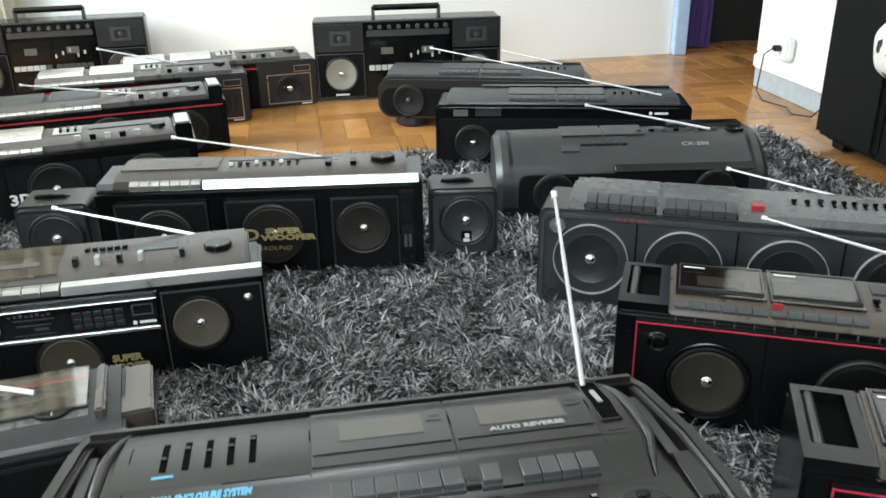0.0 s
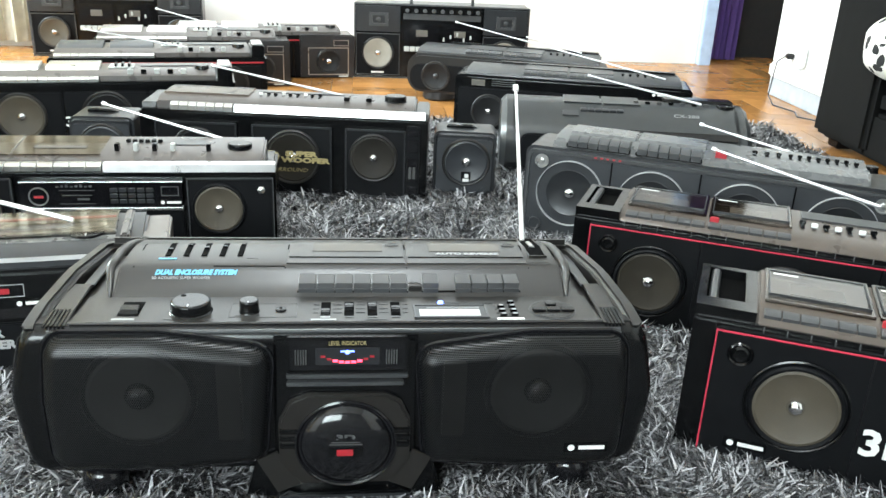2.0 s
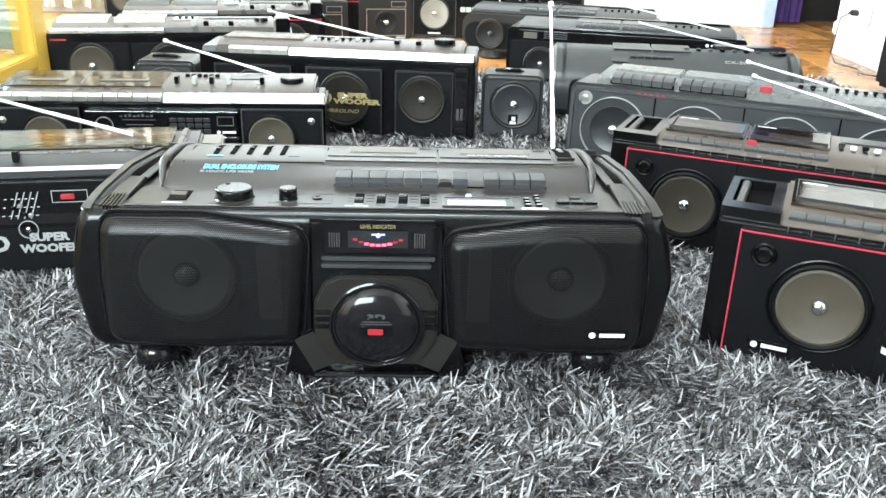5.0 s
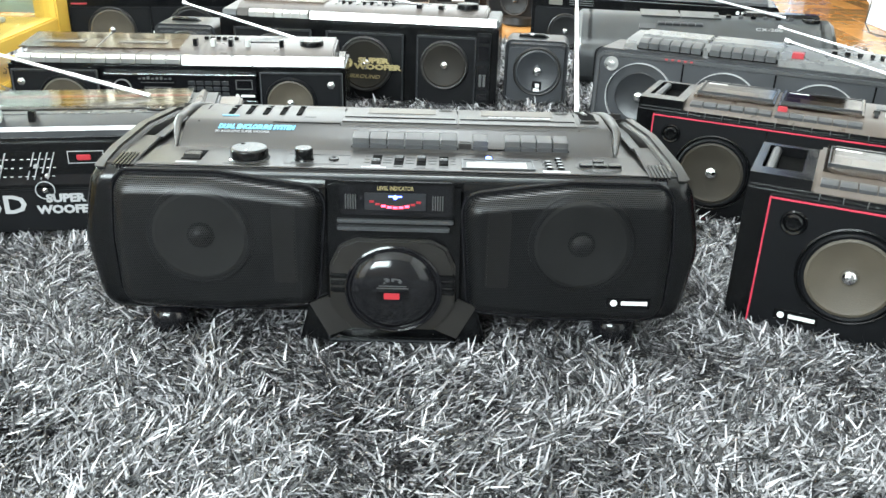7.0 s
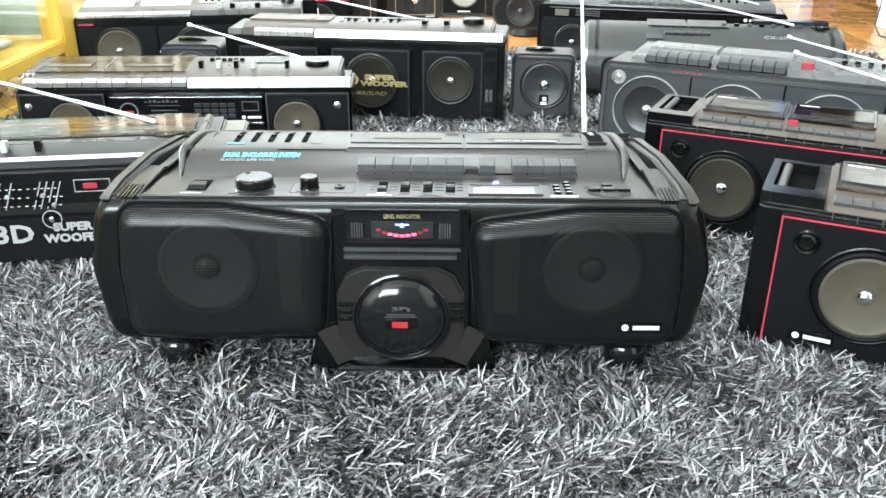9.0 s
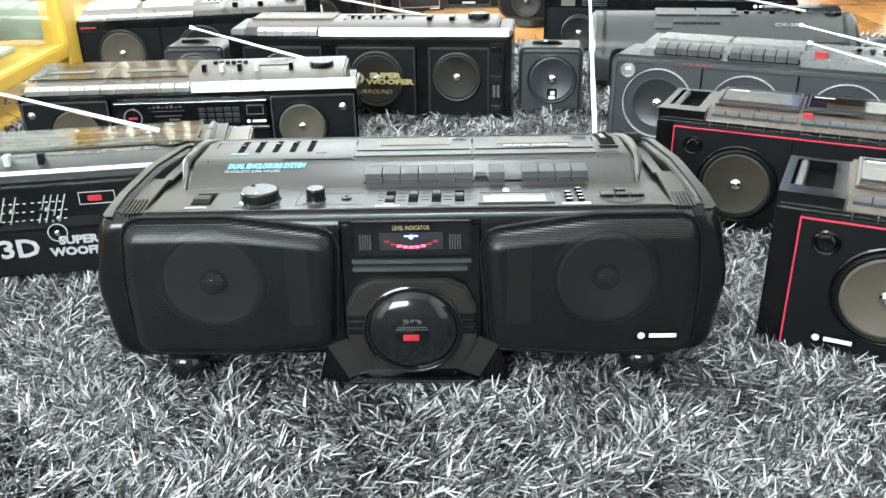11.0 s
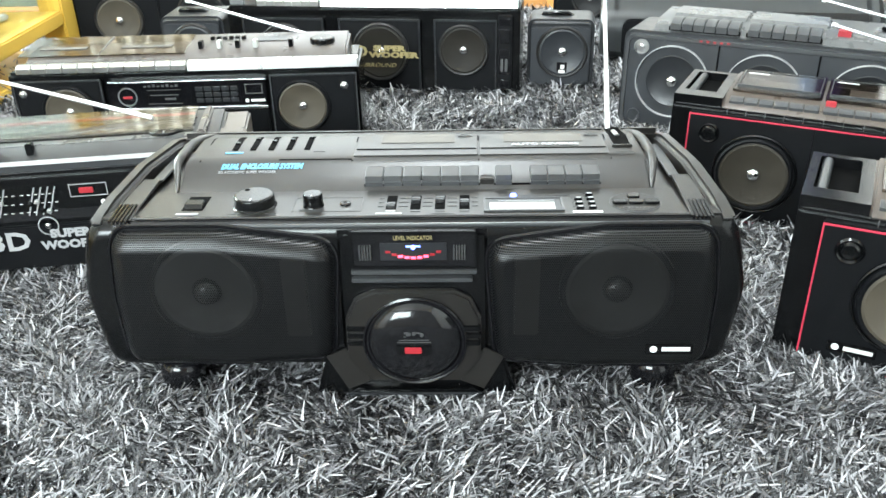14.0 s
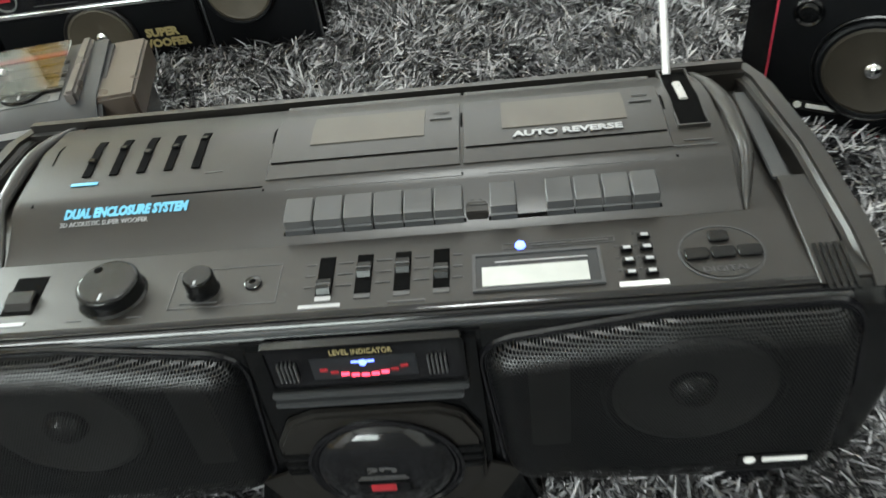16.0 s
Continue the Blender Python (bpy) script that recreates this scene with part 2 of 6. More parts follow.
def frame_of(outer, inner, axis, a0, a1):
    """A flat frame between two outlines with equal counts of points."""
    bm = bmesh.new()
    put = {"x": lambda p, a: (a, p[0], p[1]), "y": lambda p, a: (p[0], a, p[1]), "z": lambda p, a: (p[0], p[1], a)}[axis]
    rows = [[bm.verts.new(put(p, a)) for p in pts] for pts, a in ((outer, a0), (outer, a1), (inner, a1), (inner, a0))]
    n = len(outer)
    for k in range(4):
        a, c = rows[k], rows[(k + 1) % 4]
        for i in range(n):
            bm.faces.new((a[i], c[i], c[(i + 1) % n], a[(i + 1) % n]))
    bmesh.ops.recalc_face_normals(bm, faces=bm.faces)
    return bm


def rod(p, q, r0, r1=None, n=10):
    p, q = Vector(p), Vector(q)
    d = q - p
    m = Matrix.Translation(p) @ d.to_track_quat("Z", "Y").to_matrix().to_4x4()
    r1 = r0 if r1 is None else r1
    return lathe([(0, 0), (r0, 0), (r1, d.length), (0, d.length)], m, n)


def tube(points, r, n=8):
    """A bent round bar or cable along points."""
    cu = bpy.data.curves.new("tube", "CURVE")
    cu.dimensions, cu.bevel_depth, cu.bevel_resolution = "3D", r, 2
    sp = cu.splines.new("POLY")
    sp.points.add(len(points) - 1)
    for q, p in zip(sp.points, points):
        q.co = (*p, 1)
    ob = bpy.data.objects.new("tube", cu)
    me = bpy.data.meshes.new_from_object(ob)
    bm = bmesh.new()
    bm.from_mesh(me)
    bpy.data.objects.remove(ob)
    return bm


def lettering(text, size, m, parent, material, name="lettering", label="", bold=0.0, shear=0.0, stretch=1.0):
    cu = bpy.data.curves.new("text", "FONT")
    cu.body, cu.size, cu.extrude, cu.offset, cu.shear = text, size, 0.0003, bold, shear
    cu.align_x = "CENTER"
    cu.resolution_u = 2
    ob = bpy.data.objects.new("text", cu)
    me = bpy.data.meshes.new_from_object(ob)
    bm = bmesh.new()
    bm.from_mesh(me)
    bpy.data.objects.remove(ob)
    bmesh.ops.transform(bm, matrix=m @ Matrix.Diagonal((stretch, 1, 1, 1)), verts=bm.verts)
    return part(name, bm, material, parent, label)


def bars(spec, material, parent, name="printed_mark", y=None, z=None):
    """Small printed bars, flat on a front (y) or a top (z)."""
    for x0, x1, a0, a1 in spec:
        bm = bx(x0, x1, y - 0.0006, y, a0, a1) if y is not None else bx(x0, x1, a0, a1, z, z + 0.0006)
        part(name, bm, material, parent)


# ---- parts that many radios share ----
def speaker(parent, x, z, r, y=0.0, cone=CONE, dome=CHROME, ring=RUBBER, depth=0.012, dome_r=0.2, label=""):
    m = out(x, y, z)
    s = part("speaker", lathe([(r * 1.12, 0.0), (r * 1.11, 0.005), (r * 1.06, 0.0075), (r * 1.0, 0.0065), (r * 0.98, 0.004)], m), ring, parent, label)
    part("cone", lathe([(r * 0.99, 0.0055), (r * 0.92, 0.0065), (r * 0.84, 0.0045), (r * dome_r, 0.0012)], m), cone, s)
    part("dome", lathe([(r * dome_r, 0.001)] + [(r * dome_r * math.cos(radians(a)), 0.001 + r * dome_r * 0.85 * math.sin(radians(a))) for a in (15, 30, 45, 60, 75)] + [(0, 0.001 + r * dome_r * 0.85)], m, 20), dome, s)
    return s


def knob(parent, x, y, z, r, h, material=BLACK):
    k = part("knob", lathe([(0, h), (r * 0.84, h), (r * 0.86, h), (r * 0.93, h * 0.95), (r * 0.97, h * 0.86), (r * 0.975, h * 0.8), (r, h * 0.14), (r, h * 0.12), (r * 1.08, 0), (0, 0)], pose(x, y, z), 28), material, parent)
    part("pointer", bx(x - 0.0008, x + 0.0008, y - r * 0.84, y - r * 0.55, z + h, z + h + 0.0006), RING, k)
    return k


def keys(parent, x0, x1, n, y0, y1, z, h, material=KEY, down=(), gap=0.0012):
    w = (x1 - x0) / n
    for i in range(n):
        k = h * (0.35 if i in down else 1)
        pts = [(y0, z), (y1, z), (y1, z + k), (y0 + (y1 - y0) * 0.35, z + k), (y0, z + k * 0.62)]
        part("key", prism(pts, "x", x0 + i * w + gap / 2, x0 + (i + 1) * w - gap / 2, 0.0007, 1), material, parent)


def slider(parent, x, y, z, l=0.022, w=0.004, at=0.5, material=WHITE):
    s = part("slider", bx(x - w / 2, x + w / 2, y - l / 2, y + l / 2, z, z + 0.0008), GLOSS, parent)
    yy = y - l / 2 + l * at
    part("slider_cap", bx(x - w * 0.8, x + w * 0.8, yy - 0.003, yy + 0.003, z + 0.0008, z + 0.007, 0.0008), material, s)


def antenna(parent, p, q, r=0.0032):
    a = part("antenna", rod(p, Vector(p).lerp(Vector(q), 0.35), r), ANT, parent, "polished telescopic steel antenna")
    part("rod_section", rod(Vector(p).lerp(Vector(q), 0.34), Vector(p).lerp(Vector(q), 0.7), r * 0.82), ANT, a)
    part("rod_section", rod(Vector(p).lerp(Vector(q), 0.69), q, r * 0.65), ANT, a)
    d = (Vector(q) - Vector(p)).normalized()
    part("tip", rod(Vector(q), Vector(q) + d * 0.008, r * 1.25), ANT, a)
    return a


def from_world(m, *points):
    """Places in the room, as seen from a thing that stands at m."""
    inv = m.inverted()
    return [inv @ Vector(p) for p in points]


def logo(parent, x, z, w, y=0.0):
    """The maker's mark as plain shapes: a disc and a bar."""
    h = w * 0.13
    b = part("badge", bx(x, x + w, y - 0.0012, y, z - h, z + h, 0.0004), BLACK, parent)
    part("badge_disc", lathe([(0, 0.0006), (h * 0.62, 0.0006), (h * 0.62, 0)], out(x + h * 1.3, y - 0.0012, z), 16), WHITE, b)
    part("badge_bar", bx(x + h * 2.6, x + w - h * 0.5, y - 0.0018, y - 0.0012, z - h * 0.38, z + h * 0.38), WHITE, b)


# ---- the room ----
FLOOR_Z = -0.028


def wall_with_hole(name, axis, at, thick, a0, a1, z0, z1, hole=None, material=None):
    """A wall along x (axis 'y') or along y (axis 'x'), with one opening through it."""
    bm = bmesh.new()
    pieces = [(a0, a1, z0, z1)]
    if hole:
        h0, h1, g0, g1 = hole
        pieces = [(a0, h0, z0, z1), (h1, a1, z0, z1), (h0, h1, z0, g0), (h0, h1, g1, z1)]
    for p0, p1, q0, q1 in pieces:
        if p1 - p0 > 0.001 and q1 - q0 > 0.001:
            c = ((p0 + p1) / 2, at + thick / 2, (q0 + q1) / 2) if axis == "y" else (at + thick / 2, (p0 + p1) / 2, (q0 + q1) / 2)
            d = (p1 - p0, abs(thick), q1 - q0) if axis == "y" else (abs(thick), p1 - p0, q1 - q0)
            bmesh.ops.create_cube(bm, size=1, matrix=Matrix.LocRotScale(c, None, d))
    return tagged(link(name, bm, material or WALLM), kind="structure")


# the opening is for the added north window, above the view
wall_with_hole("wall_north", "y", 3.14, 0.15, -2.7, 1.60, FLOOR_Z, 2.45, (-1.25, 0.75, 1.0, 2.1))
# out of view; greyed to dim what the radio fronts reflect
wall_with_hole("wall_south", "y", -2.6, -0.15, -2.85, 1.85, FLOOR_Z, 2.45, (-2.25, -0.35, 0.95, 2.15), DIMWALL)
wall_with_hole("wall_west", "x", -2.55, -0.15, -2.6, 3.29, FLOOR_Z, 2.45, (1.45, 2.75, 0.8, 2.1))
wall_with_hole("wall_east", "x", 1.66, 0.16, -2.6, 2.475, FLOOR_Z, 2.45)
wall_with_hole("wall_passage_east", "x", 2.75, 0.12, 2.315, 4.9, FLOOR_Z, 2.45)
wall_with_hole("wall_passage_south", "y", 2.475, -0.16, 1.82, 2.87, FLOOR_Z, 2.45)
# passage walls coloured near-black in place of the room's darkness
tagged(link("wall_passage_north", bx(1.45, 2.87, 4.9, 5.0, FLOOR_Z, 2.45), ROOMSHADE), kind="structure")
tagged(link("wall_passage_west", bx(1.45, 1.55, 3.29, 4.9, FLOOR_Z, 2.45), ROOMSHADE), kind="structure")
tagged(link("ceiling", bx(-2.85, 2.9, -2.8, 5.0, 2.45, 2.55), CEILM), kind="structure")
tagged(link("floor", bx(-2.85, 2.9, -2.8, 5.0, FLOOR_Z - 0.06, FLOOR_Z - 0.004), SUBFLOOR), kind="structure")
# sheet added behind the doorway; its near-black colour is the shadow there
doorway_shade = link("door_1", bx(1.86, 2.74, 3.36, 3.40, FLOOR_Z, 2.05, 0.003), ROOMSHADE)
tagged(doorway_shade, "near-black sheet across the doorway, standing in for deep shadow", kind="structure")
tagged(link("door_frame", bx(1.602, 1.66, 3.10, 3.29, FLOOR_Z, 2.45, 0.004), PALEBLUE), kind="structure")


def window(name, m, w, h):
    """A window in its opening: frame, sash bars and a pane."""
    ob = tagged(new(name), kind="structure")
    ob.matrix_world = m
    t = 0.05
    part("window_frame", frame_of([(-w / 2, 0), (w / 2, 0), (w / 2, h), (-w / 2, h)], [(-w / 2 + t, t), (w / 2 - t, t), (w / 2 - t, h - t), (-w / 2 + t, h - t)], "y", 0, 0.05), WALLM, ob)
    part("sash_bar", bx(-0.025, 0.025, 0.005, 0.045, t, h - t), WALLM, ob)
    for s in (-1, 1):
        p = part("pane", bx(min(s * 0.027, s * (w / 2 - t)), max(s * 0.027, s * (w / 2 - t)), 0.02, 0.024, t, h - t), PANE, ob)
        p.visible_shadow = False


window("window_1", pose(-1.3, -2.66, 0.95), 1.9, 1.2)
# unseen window added high in the north wall for the backlight
window("window_3", pose(-0.25, 3.15, 1.0), 2.0, 1.1)
window("window_2", pose(-2.62, 2.1, 0.8, 0, 0, 90), 1.3, 1.3)

# skirting and trim
tagged(link("baseboard", bx(1.648, 1.66, -2.6, 2.475, FLOOR_Z, 0.045, 0.003), BASEB), kind="structure")
tagged(link("trim", bx(1.634, 1.66, -2.6, 2.475, 0.045, 0.10, 0.008), WALLM), kind="structure")
tagged(link("trim", bx(1.648, 1.672, 2.445, 2.48, 0.10, 2.45, 0.004), WALLM), kind="structure")

# wall socket with plug, and its cable on the floor
sock = thing("wall_socket", pose(1.655, 2.28, 0.15, 0, 0, 90), "white surface wall socket with a black plug", "socket")
part("plate", bx(-0.045, 0.045, -0.002, 0.03, -0.04, 0.04, 0.008), WALLM, sock)
part("plug", bx(-0.012, 0.012, 0.03, 0.058, -0.010, 0.010, 0.004), CABLE, sock, "black mains plug")
part("cable", tube([(0, 0.06, 0), (0.0, 0.09, -0.02), (0.0, 0.095, -0.08), (0.02, 0.09, -0.15), (-0.05, 0.10, -0.172), (-0.16, 0.07, -0.172), (-0.24, 0.10, -0.172), (-0.29, 0.06, -0.172), (-0.33, 0.05, -0.13), (-0.40, 0.04, -0.05)], 0.0025), CABLE, sock)

# curtain by the doorway: a folded cloth
bm = bmesh.new()
cols = []
for i in range(41):
    x = 1.665 + 0.16 * i / 40
    y = 3.22 + 0.018 * math.sin(i * 0.95) + 0.006 * math.sin(i * 2.3)
    cols.append((bm.verts.new((x, y, FLOOR_Z + 0.012)), bm.verts.new((x, y, 2.3)), bm.verts.new((x, y + 0.004, FLOOR_Z + 0.012)), bm.verts.new((x, y + 0.004, 2.3))))
for a, c in zip(cols, cols[1:]):
    bm.faces.new((a[0], c[0], c[1], a[1]))
    bm.faces.new((a[2], a[3], c[3], c[2]))
    bm.faces.new((a[0], a[2], c[2], c[0]))
    bm.faces.new((a[1], c[1], c[3], a[3]))
for c in (cols[0], cols[-1]):
    bm.faces.new((c[0], c[1], c[3], c[2]))
bmesh.ops.recalc_face_normals(bm, faces=bm.faces)
tagged(link("curtain", bm, PURPLE), "purple folded curtain hanging beside the doorway", "curtain")

# pale curtain on the far side of the room
bm = bmesh.new()
cols = []
for i in range(121):
    x = -2.5 + 1.42 * i / 120
    y = 3.07 + 0.02 * math.sin(i * 0.8) + 0.008 * math.sin(i * 1.9)
    cols.append((bm.verts.new((x, y, FLOOR_Z + 0.03)), bm.verts.new((x, y, 2.35))))
for a, c in zip(cols, cols[1:]):
    bm.faces.new((a[0], c[0], c[1], a[1]))
bmesh.ops.solidify(bm, geom=list(bm.faces), thickness=0.003)
tagged(link("curtain", bm, CREAM), "pale cream floor-length curtain in soft folds", "curtain")

# sofa at the right, with a spotted cushion
sofa = thing("sofa", pose(1.45, 0.4, FLOOR_Z), "black fabric sofa standing beside the carpet", "sofa")
part("base", bx(0.02, 0.165, -1.3, 1.33, 0.02, 0.15, 0.01), SOFAM, sofa)
part("seat_cushion", bx(0.0, 0.165, -1.1, 1.05, 0.15, 0.235, 0.025, 3), SOFAM, sofa)
part("armrest", bx(0.0, 0.165, 1.07, 1.35, 0.03, 0.66, 0.014, 3), SOFAM, sofa)
part("backrest", bx(0.12, 0.165, -1.3, 1.05, 0.24, 0.8, 0.02, 3), SOFAM, sofa)
for yy in (-1.2, 1.25):
    part("foot", bx(0.02, 0.07, yy - 0.03, yy + 0.03, 0.004, 0.03, 0.004), BLACK, sofa)


def spotted():
    m = mat("white_plush_with_black_spots", (0.72, 0.70, 0.64), 0.9, bump=0.6, bscale=300, dist=0.003)
    nt = m.node_tree
    b = nt.nodes["Principled BSDF"]
    tc = nt.nodes.new("ShaderNodeTexCoord")
    vo = nt.nodes.new("ShaderNodeTexVoronoi")
    vo.inputs["Scale"].default_value = 27
    no = nt.nodes.new("ShaderNodeTexNoise")
    no.inputs["Scale"].default_value = 14
    add = nt.nodes.new("ShaderNodeVectorMath")
    add.operation = "MULTIPLY_ADD"
    add.inputs[1].default_value = (0.06, 0.06, 0.06)
    nt.links.new(tc.outputs["Object"], no.inputs["Vector"])
    nt.links.new(no.outputs["Color"], add.inputs[0])
    nt.links.new(tc.outputs["Object"], add.inputs[2])
    nt.links.new(add.outputs[0], vo.inputs["Vector"])
    lt = nt.nodes.new("ShaderNodeMath")
    lt.operation = "LESS_THAN"
    lt.inputs[1].default_value = 0.36
    nt.links.new(vo.outputs["Distance"], lt.inputs[0])
    mx = nt.nodes.new("ShaderNodeMix")
    mx.data_type = "RGBA"
    src = b.inputs["Base Color"].links[0].from_socket
    nt.links.new(lt.outputs[0], mx.inputs[0])
    nt.links.new(src, mx.inputs[6])
    mx.inputs[7].default_value = (0.015, 0.014, 0.014, 1)
    nt.links.new(mx.outputs[2], b.inputs["Base Color"])
    return m


bm = bmesh.new()
bmesh.ops.create_uvsphere(bm, u_segments=36, v_segments=20, radius=1)
for v in bm.verts:
    x, y, z = v.co
    v.co = Vector((0.10 * x * (1 + 0.1 * noise.noise(v.co * 2)), 0.15 * math.copysign(abs(y) ** 0.75, y), 0.088 * math.copysign(abs(z) ** 0.8, z)))
bmesh.ops.transform(bm, matrix=pose(1.43, 1.30, 0.325, 0, -10, 4), verts=bm.verts)
tagged(link("cushion", bm, spotted()), "white plush cushion with black animal spots on the sofa", "cushion")

# flat white lamp body overhead, out of view, added to hold the ceiling light
lamp = thing("ceiling_lamp", pose(0.0, 0.25, 2.45), "added flat white round lamp on the ceiling, out of view", "lamp")
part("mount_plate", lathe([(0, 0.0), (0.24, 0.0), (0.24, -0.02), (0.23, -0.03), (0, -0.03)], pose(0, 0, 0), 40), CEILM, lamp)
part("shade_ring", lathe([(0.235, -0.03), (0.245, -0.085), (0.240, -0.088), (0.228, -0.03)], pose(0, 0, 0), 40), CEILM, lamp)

# yellow glazed show cabinet with a model building inside
cab = thing("display_cabinet", pose(-0.955, 1.46, FLOOR_Z), "yellow painted display cabinet with glass front", "cabinet")
part("post", bx(-0.06, 0.0, -0.05, 0.03, 0.0, 1.3, 0.004), YELLOW, cab)
part("post", bx(-0.06, 0.0, -1.9, -1.83, 0.0, 1.3, 0.004), YELLOW, cab)
for yy in (-1.9, -0.04):
    part("post", bx(-0.46, -0.40, yy, yy + 0.07, 0.0, 1.3, 0.004), YELLOW, cab)
part("end_panel", bx(-0.40, -0.06, 0.004, 0.014, 0.135, 1.3), PALEGREEN, cab, "pale green end panel")
part("shelf", bx(-0.44, -0.002, -1.83, -0.05, 0.10, 0.135, 0.004), YELLOW, cab)
part("plinth", bx(-0.44, -0.015, -1.83, -0.05, 0.0, 0.035, 0.004), YELLOW, cab)
part("top_rail", bx(-0.06, 0.0, -1.9, 0.03, 1.3, 1.33, 0.004), YELLOW, cab)
part("top_rail", bx(-0.46, -0.40, -1.9, 0.03, 1.3, 1.33, 0.004), YELLOW, cab)
gp = part("pane", bx(-0.022, -0.018, -1.83, -0.05, 0.135, 1.3), PANE, cab, "clear glass pane")
gp.visible_shadow = False
model = thing("model_building", pose(-1.18, 1.05, FLOOR_Z + 0.136), "small white model building on a green base", "model")
part("base", bx(-0.13, 0.13, -0.28, 0.28, 0, 0.012, 0.003), PLASTER, model)
part("block", bx(-0.09, 0.06, -0.16, 0.22, 0.012, 0.15, 0.003), PLASTER, model)
part("roof", prism([(-0.1, 0.15), (0.07, 0.15), (-0.015, 0.2)], "y", -0.17, 0.23), PLASTER, model)
for i in range(5):
    part("window", bx(0.059, 0.064, -0.13 + 0.07 * i, -0.105 + 0.07 * i, 0.07, 0.12, 0.001), DARKG, model)
for i in range(7):
    rr = random.uniform(0.012, 0.022)
    bm = bmesh.new()
    bmesh.ops.create_icosphere(bm, subdivisions=2, radius=rr, matrix=Matrix.Translation((0.095, -0.22 + 0.07 * i, 0.012 + rr * 0.8)))
    for v in bm.verts:
        v.co += 0.4 * rr * noise.noise_vector(v.co * 120)
    part("bush", bm, GREENM, model)


# ---- the radios ----
GROUP = "portable radios on the carpet"


def inset(pts, d):
    """An outline moved inwards by d (outwards when negative); pts run anticlockwise."""
    n = len(pts)
    res = []
    for i in range(n):
        a, b, c = Vector(pts[i - 1]), Vector(pts[i]), Vector(pts[(i + 1) % n])
        n1, n2 = (b - a).normalized(), (c - b).normalized()
        nv = Vector((-(n1.y + n2.y), n1.x + n2.x))
        nv = nv.normalized() / max(0.6, nv.length / 2)
        res.append(tuple(b + nv * d))
    return res


def round_corners(corners, n=7):
    """A polygon of (x, y, radius) corners with each corner turned into an arc."""
    pts = []
    m = len(corners)
    for i in range(m):
        p, r = Vector(corners[i][:2]), corners[i][2]
        a, c = Vector(corners[i - 1][:2]) - p, Vector(corners[(i + 1) % m][:2]) - p
        half = a.angle(c) / 2
        t = min(r / math.tan(half), a.length * 0.49, c.length * 0.49)
        s, e = p + a.normalized() * t, p + c.normalized() * t
        for k in range(n + 1):
            f = k / n
            pts.append(tuple((1 - f) ** 2 * s + 2 * f * (1 - f) * p + f * f * e))
    return pts


def pillow(outline, steps, axis="y"):
    """A skin that rises from an outline: (inset, height) pairs, closed with a flat middle."""
    bm = bmesh.new()
    put = (lambda p, h: (p[0], h, p[1])) if axis == "y" else (lambda p, h: (p[0], p[1], h))
    rows = [[bm.verts.new(put(p, h)) for p in inset(outline, d)] for d, h in steps]
    n = len(outline)
    for a, c in zip(rows, rows[1:]):
        for i in range(n):
            bm.faces.new((a[i], a[(i + 1) % n], c[(i + 1) % n], c[i]))
    last = [v.co.copy() for v in rows[-1]]
    mid = bm.verts.new(sum(last, Vector()) / n)
    for i in range(n):
        bm.faces.new((rows[-1][i], rows[-1][(i + 1) % n], mid))
    bmesh.ops.recalc_face_normals(bm, faces=bm.faces)
    return bm


def ridge(points, width, height, base, n=24):
    """A long ridge that swells and dies away along a bent line of (x, y) points."""
    bm = bmesh.new()
    rows = []
    for i in range(n + 1):
        f = i / n
        k = f * (len(points) - 1)
        j = min(int(k), len(points) - 2)
        p = Vector(points[j]).lerp(Vector(points[j + 1]), k - j)
        q = (Vector(points[j + 1]) - Vector(points[j])).normalized()
        side = Vector((-q.y, q.x))
        s = math.sin(math.pi * f) ** 0.6
        rows.append([bm.verts.new((*(p + side * width * s * math.cos(a)), base(p.y) - 0.002 + (0.002 + height * s) * math.sin(a))) for a in np.linspace(0, math.pi, 9)])
    for a, c in zip(rows, rows[1:]):
        for i in range(8):
            bm.faces.new((a[i], a[i + 1], c[i + 1], c[i]))
    bmesh.ops.remove_doubles(bm, verts=bm.verts, dist=1e-5)
    bmesh.ops.recalc_face_normals(bm, faces=bm.faces)
    return bm


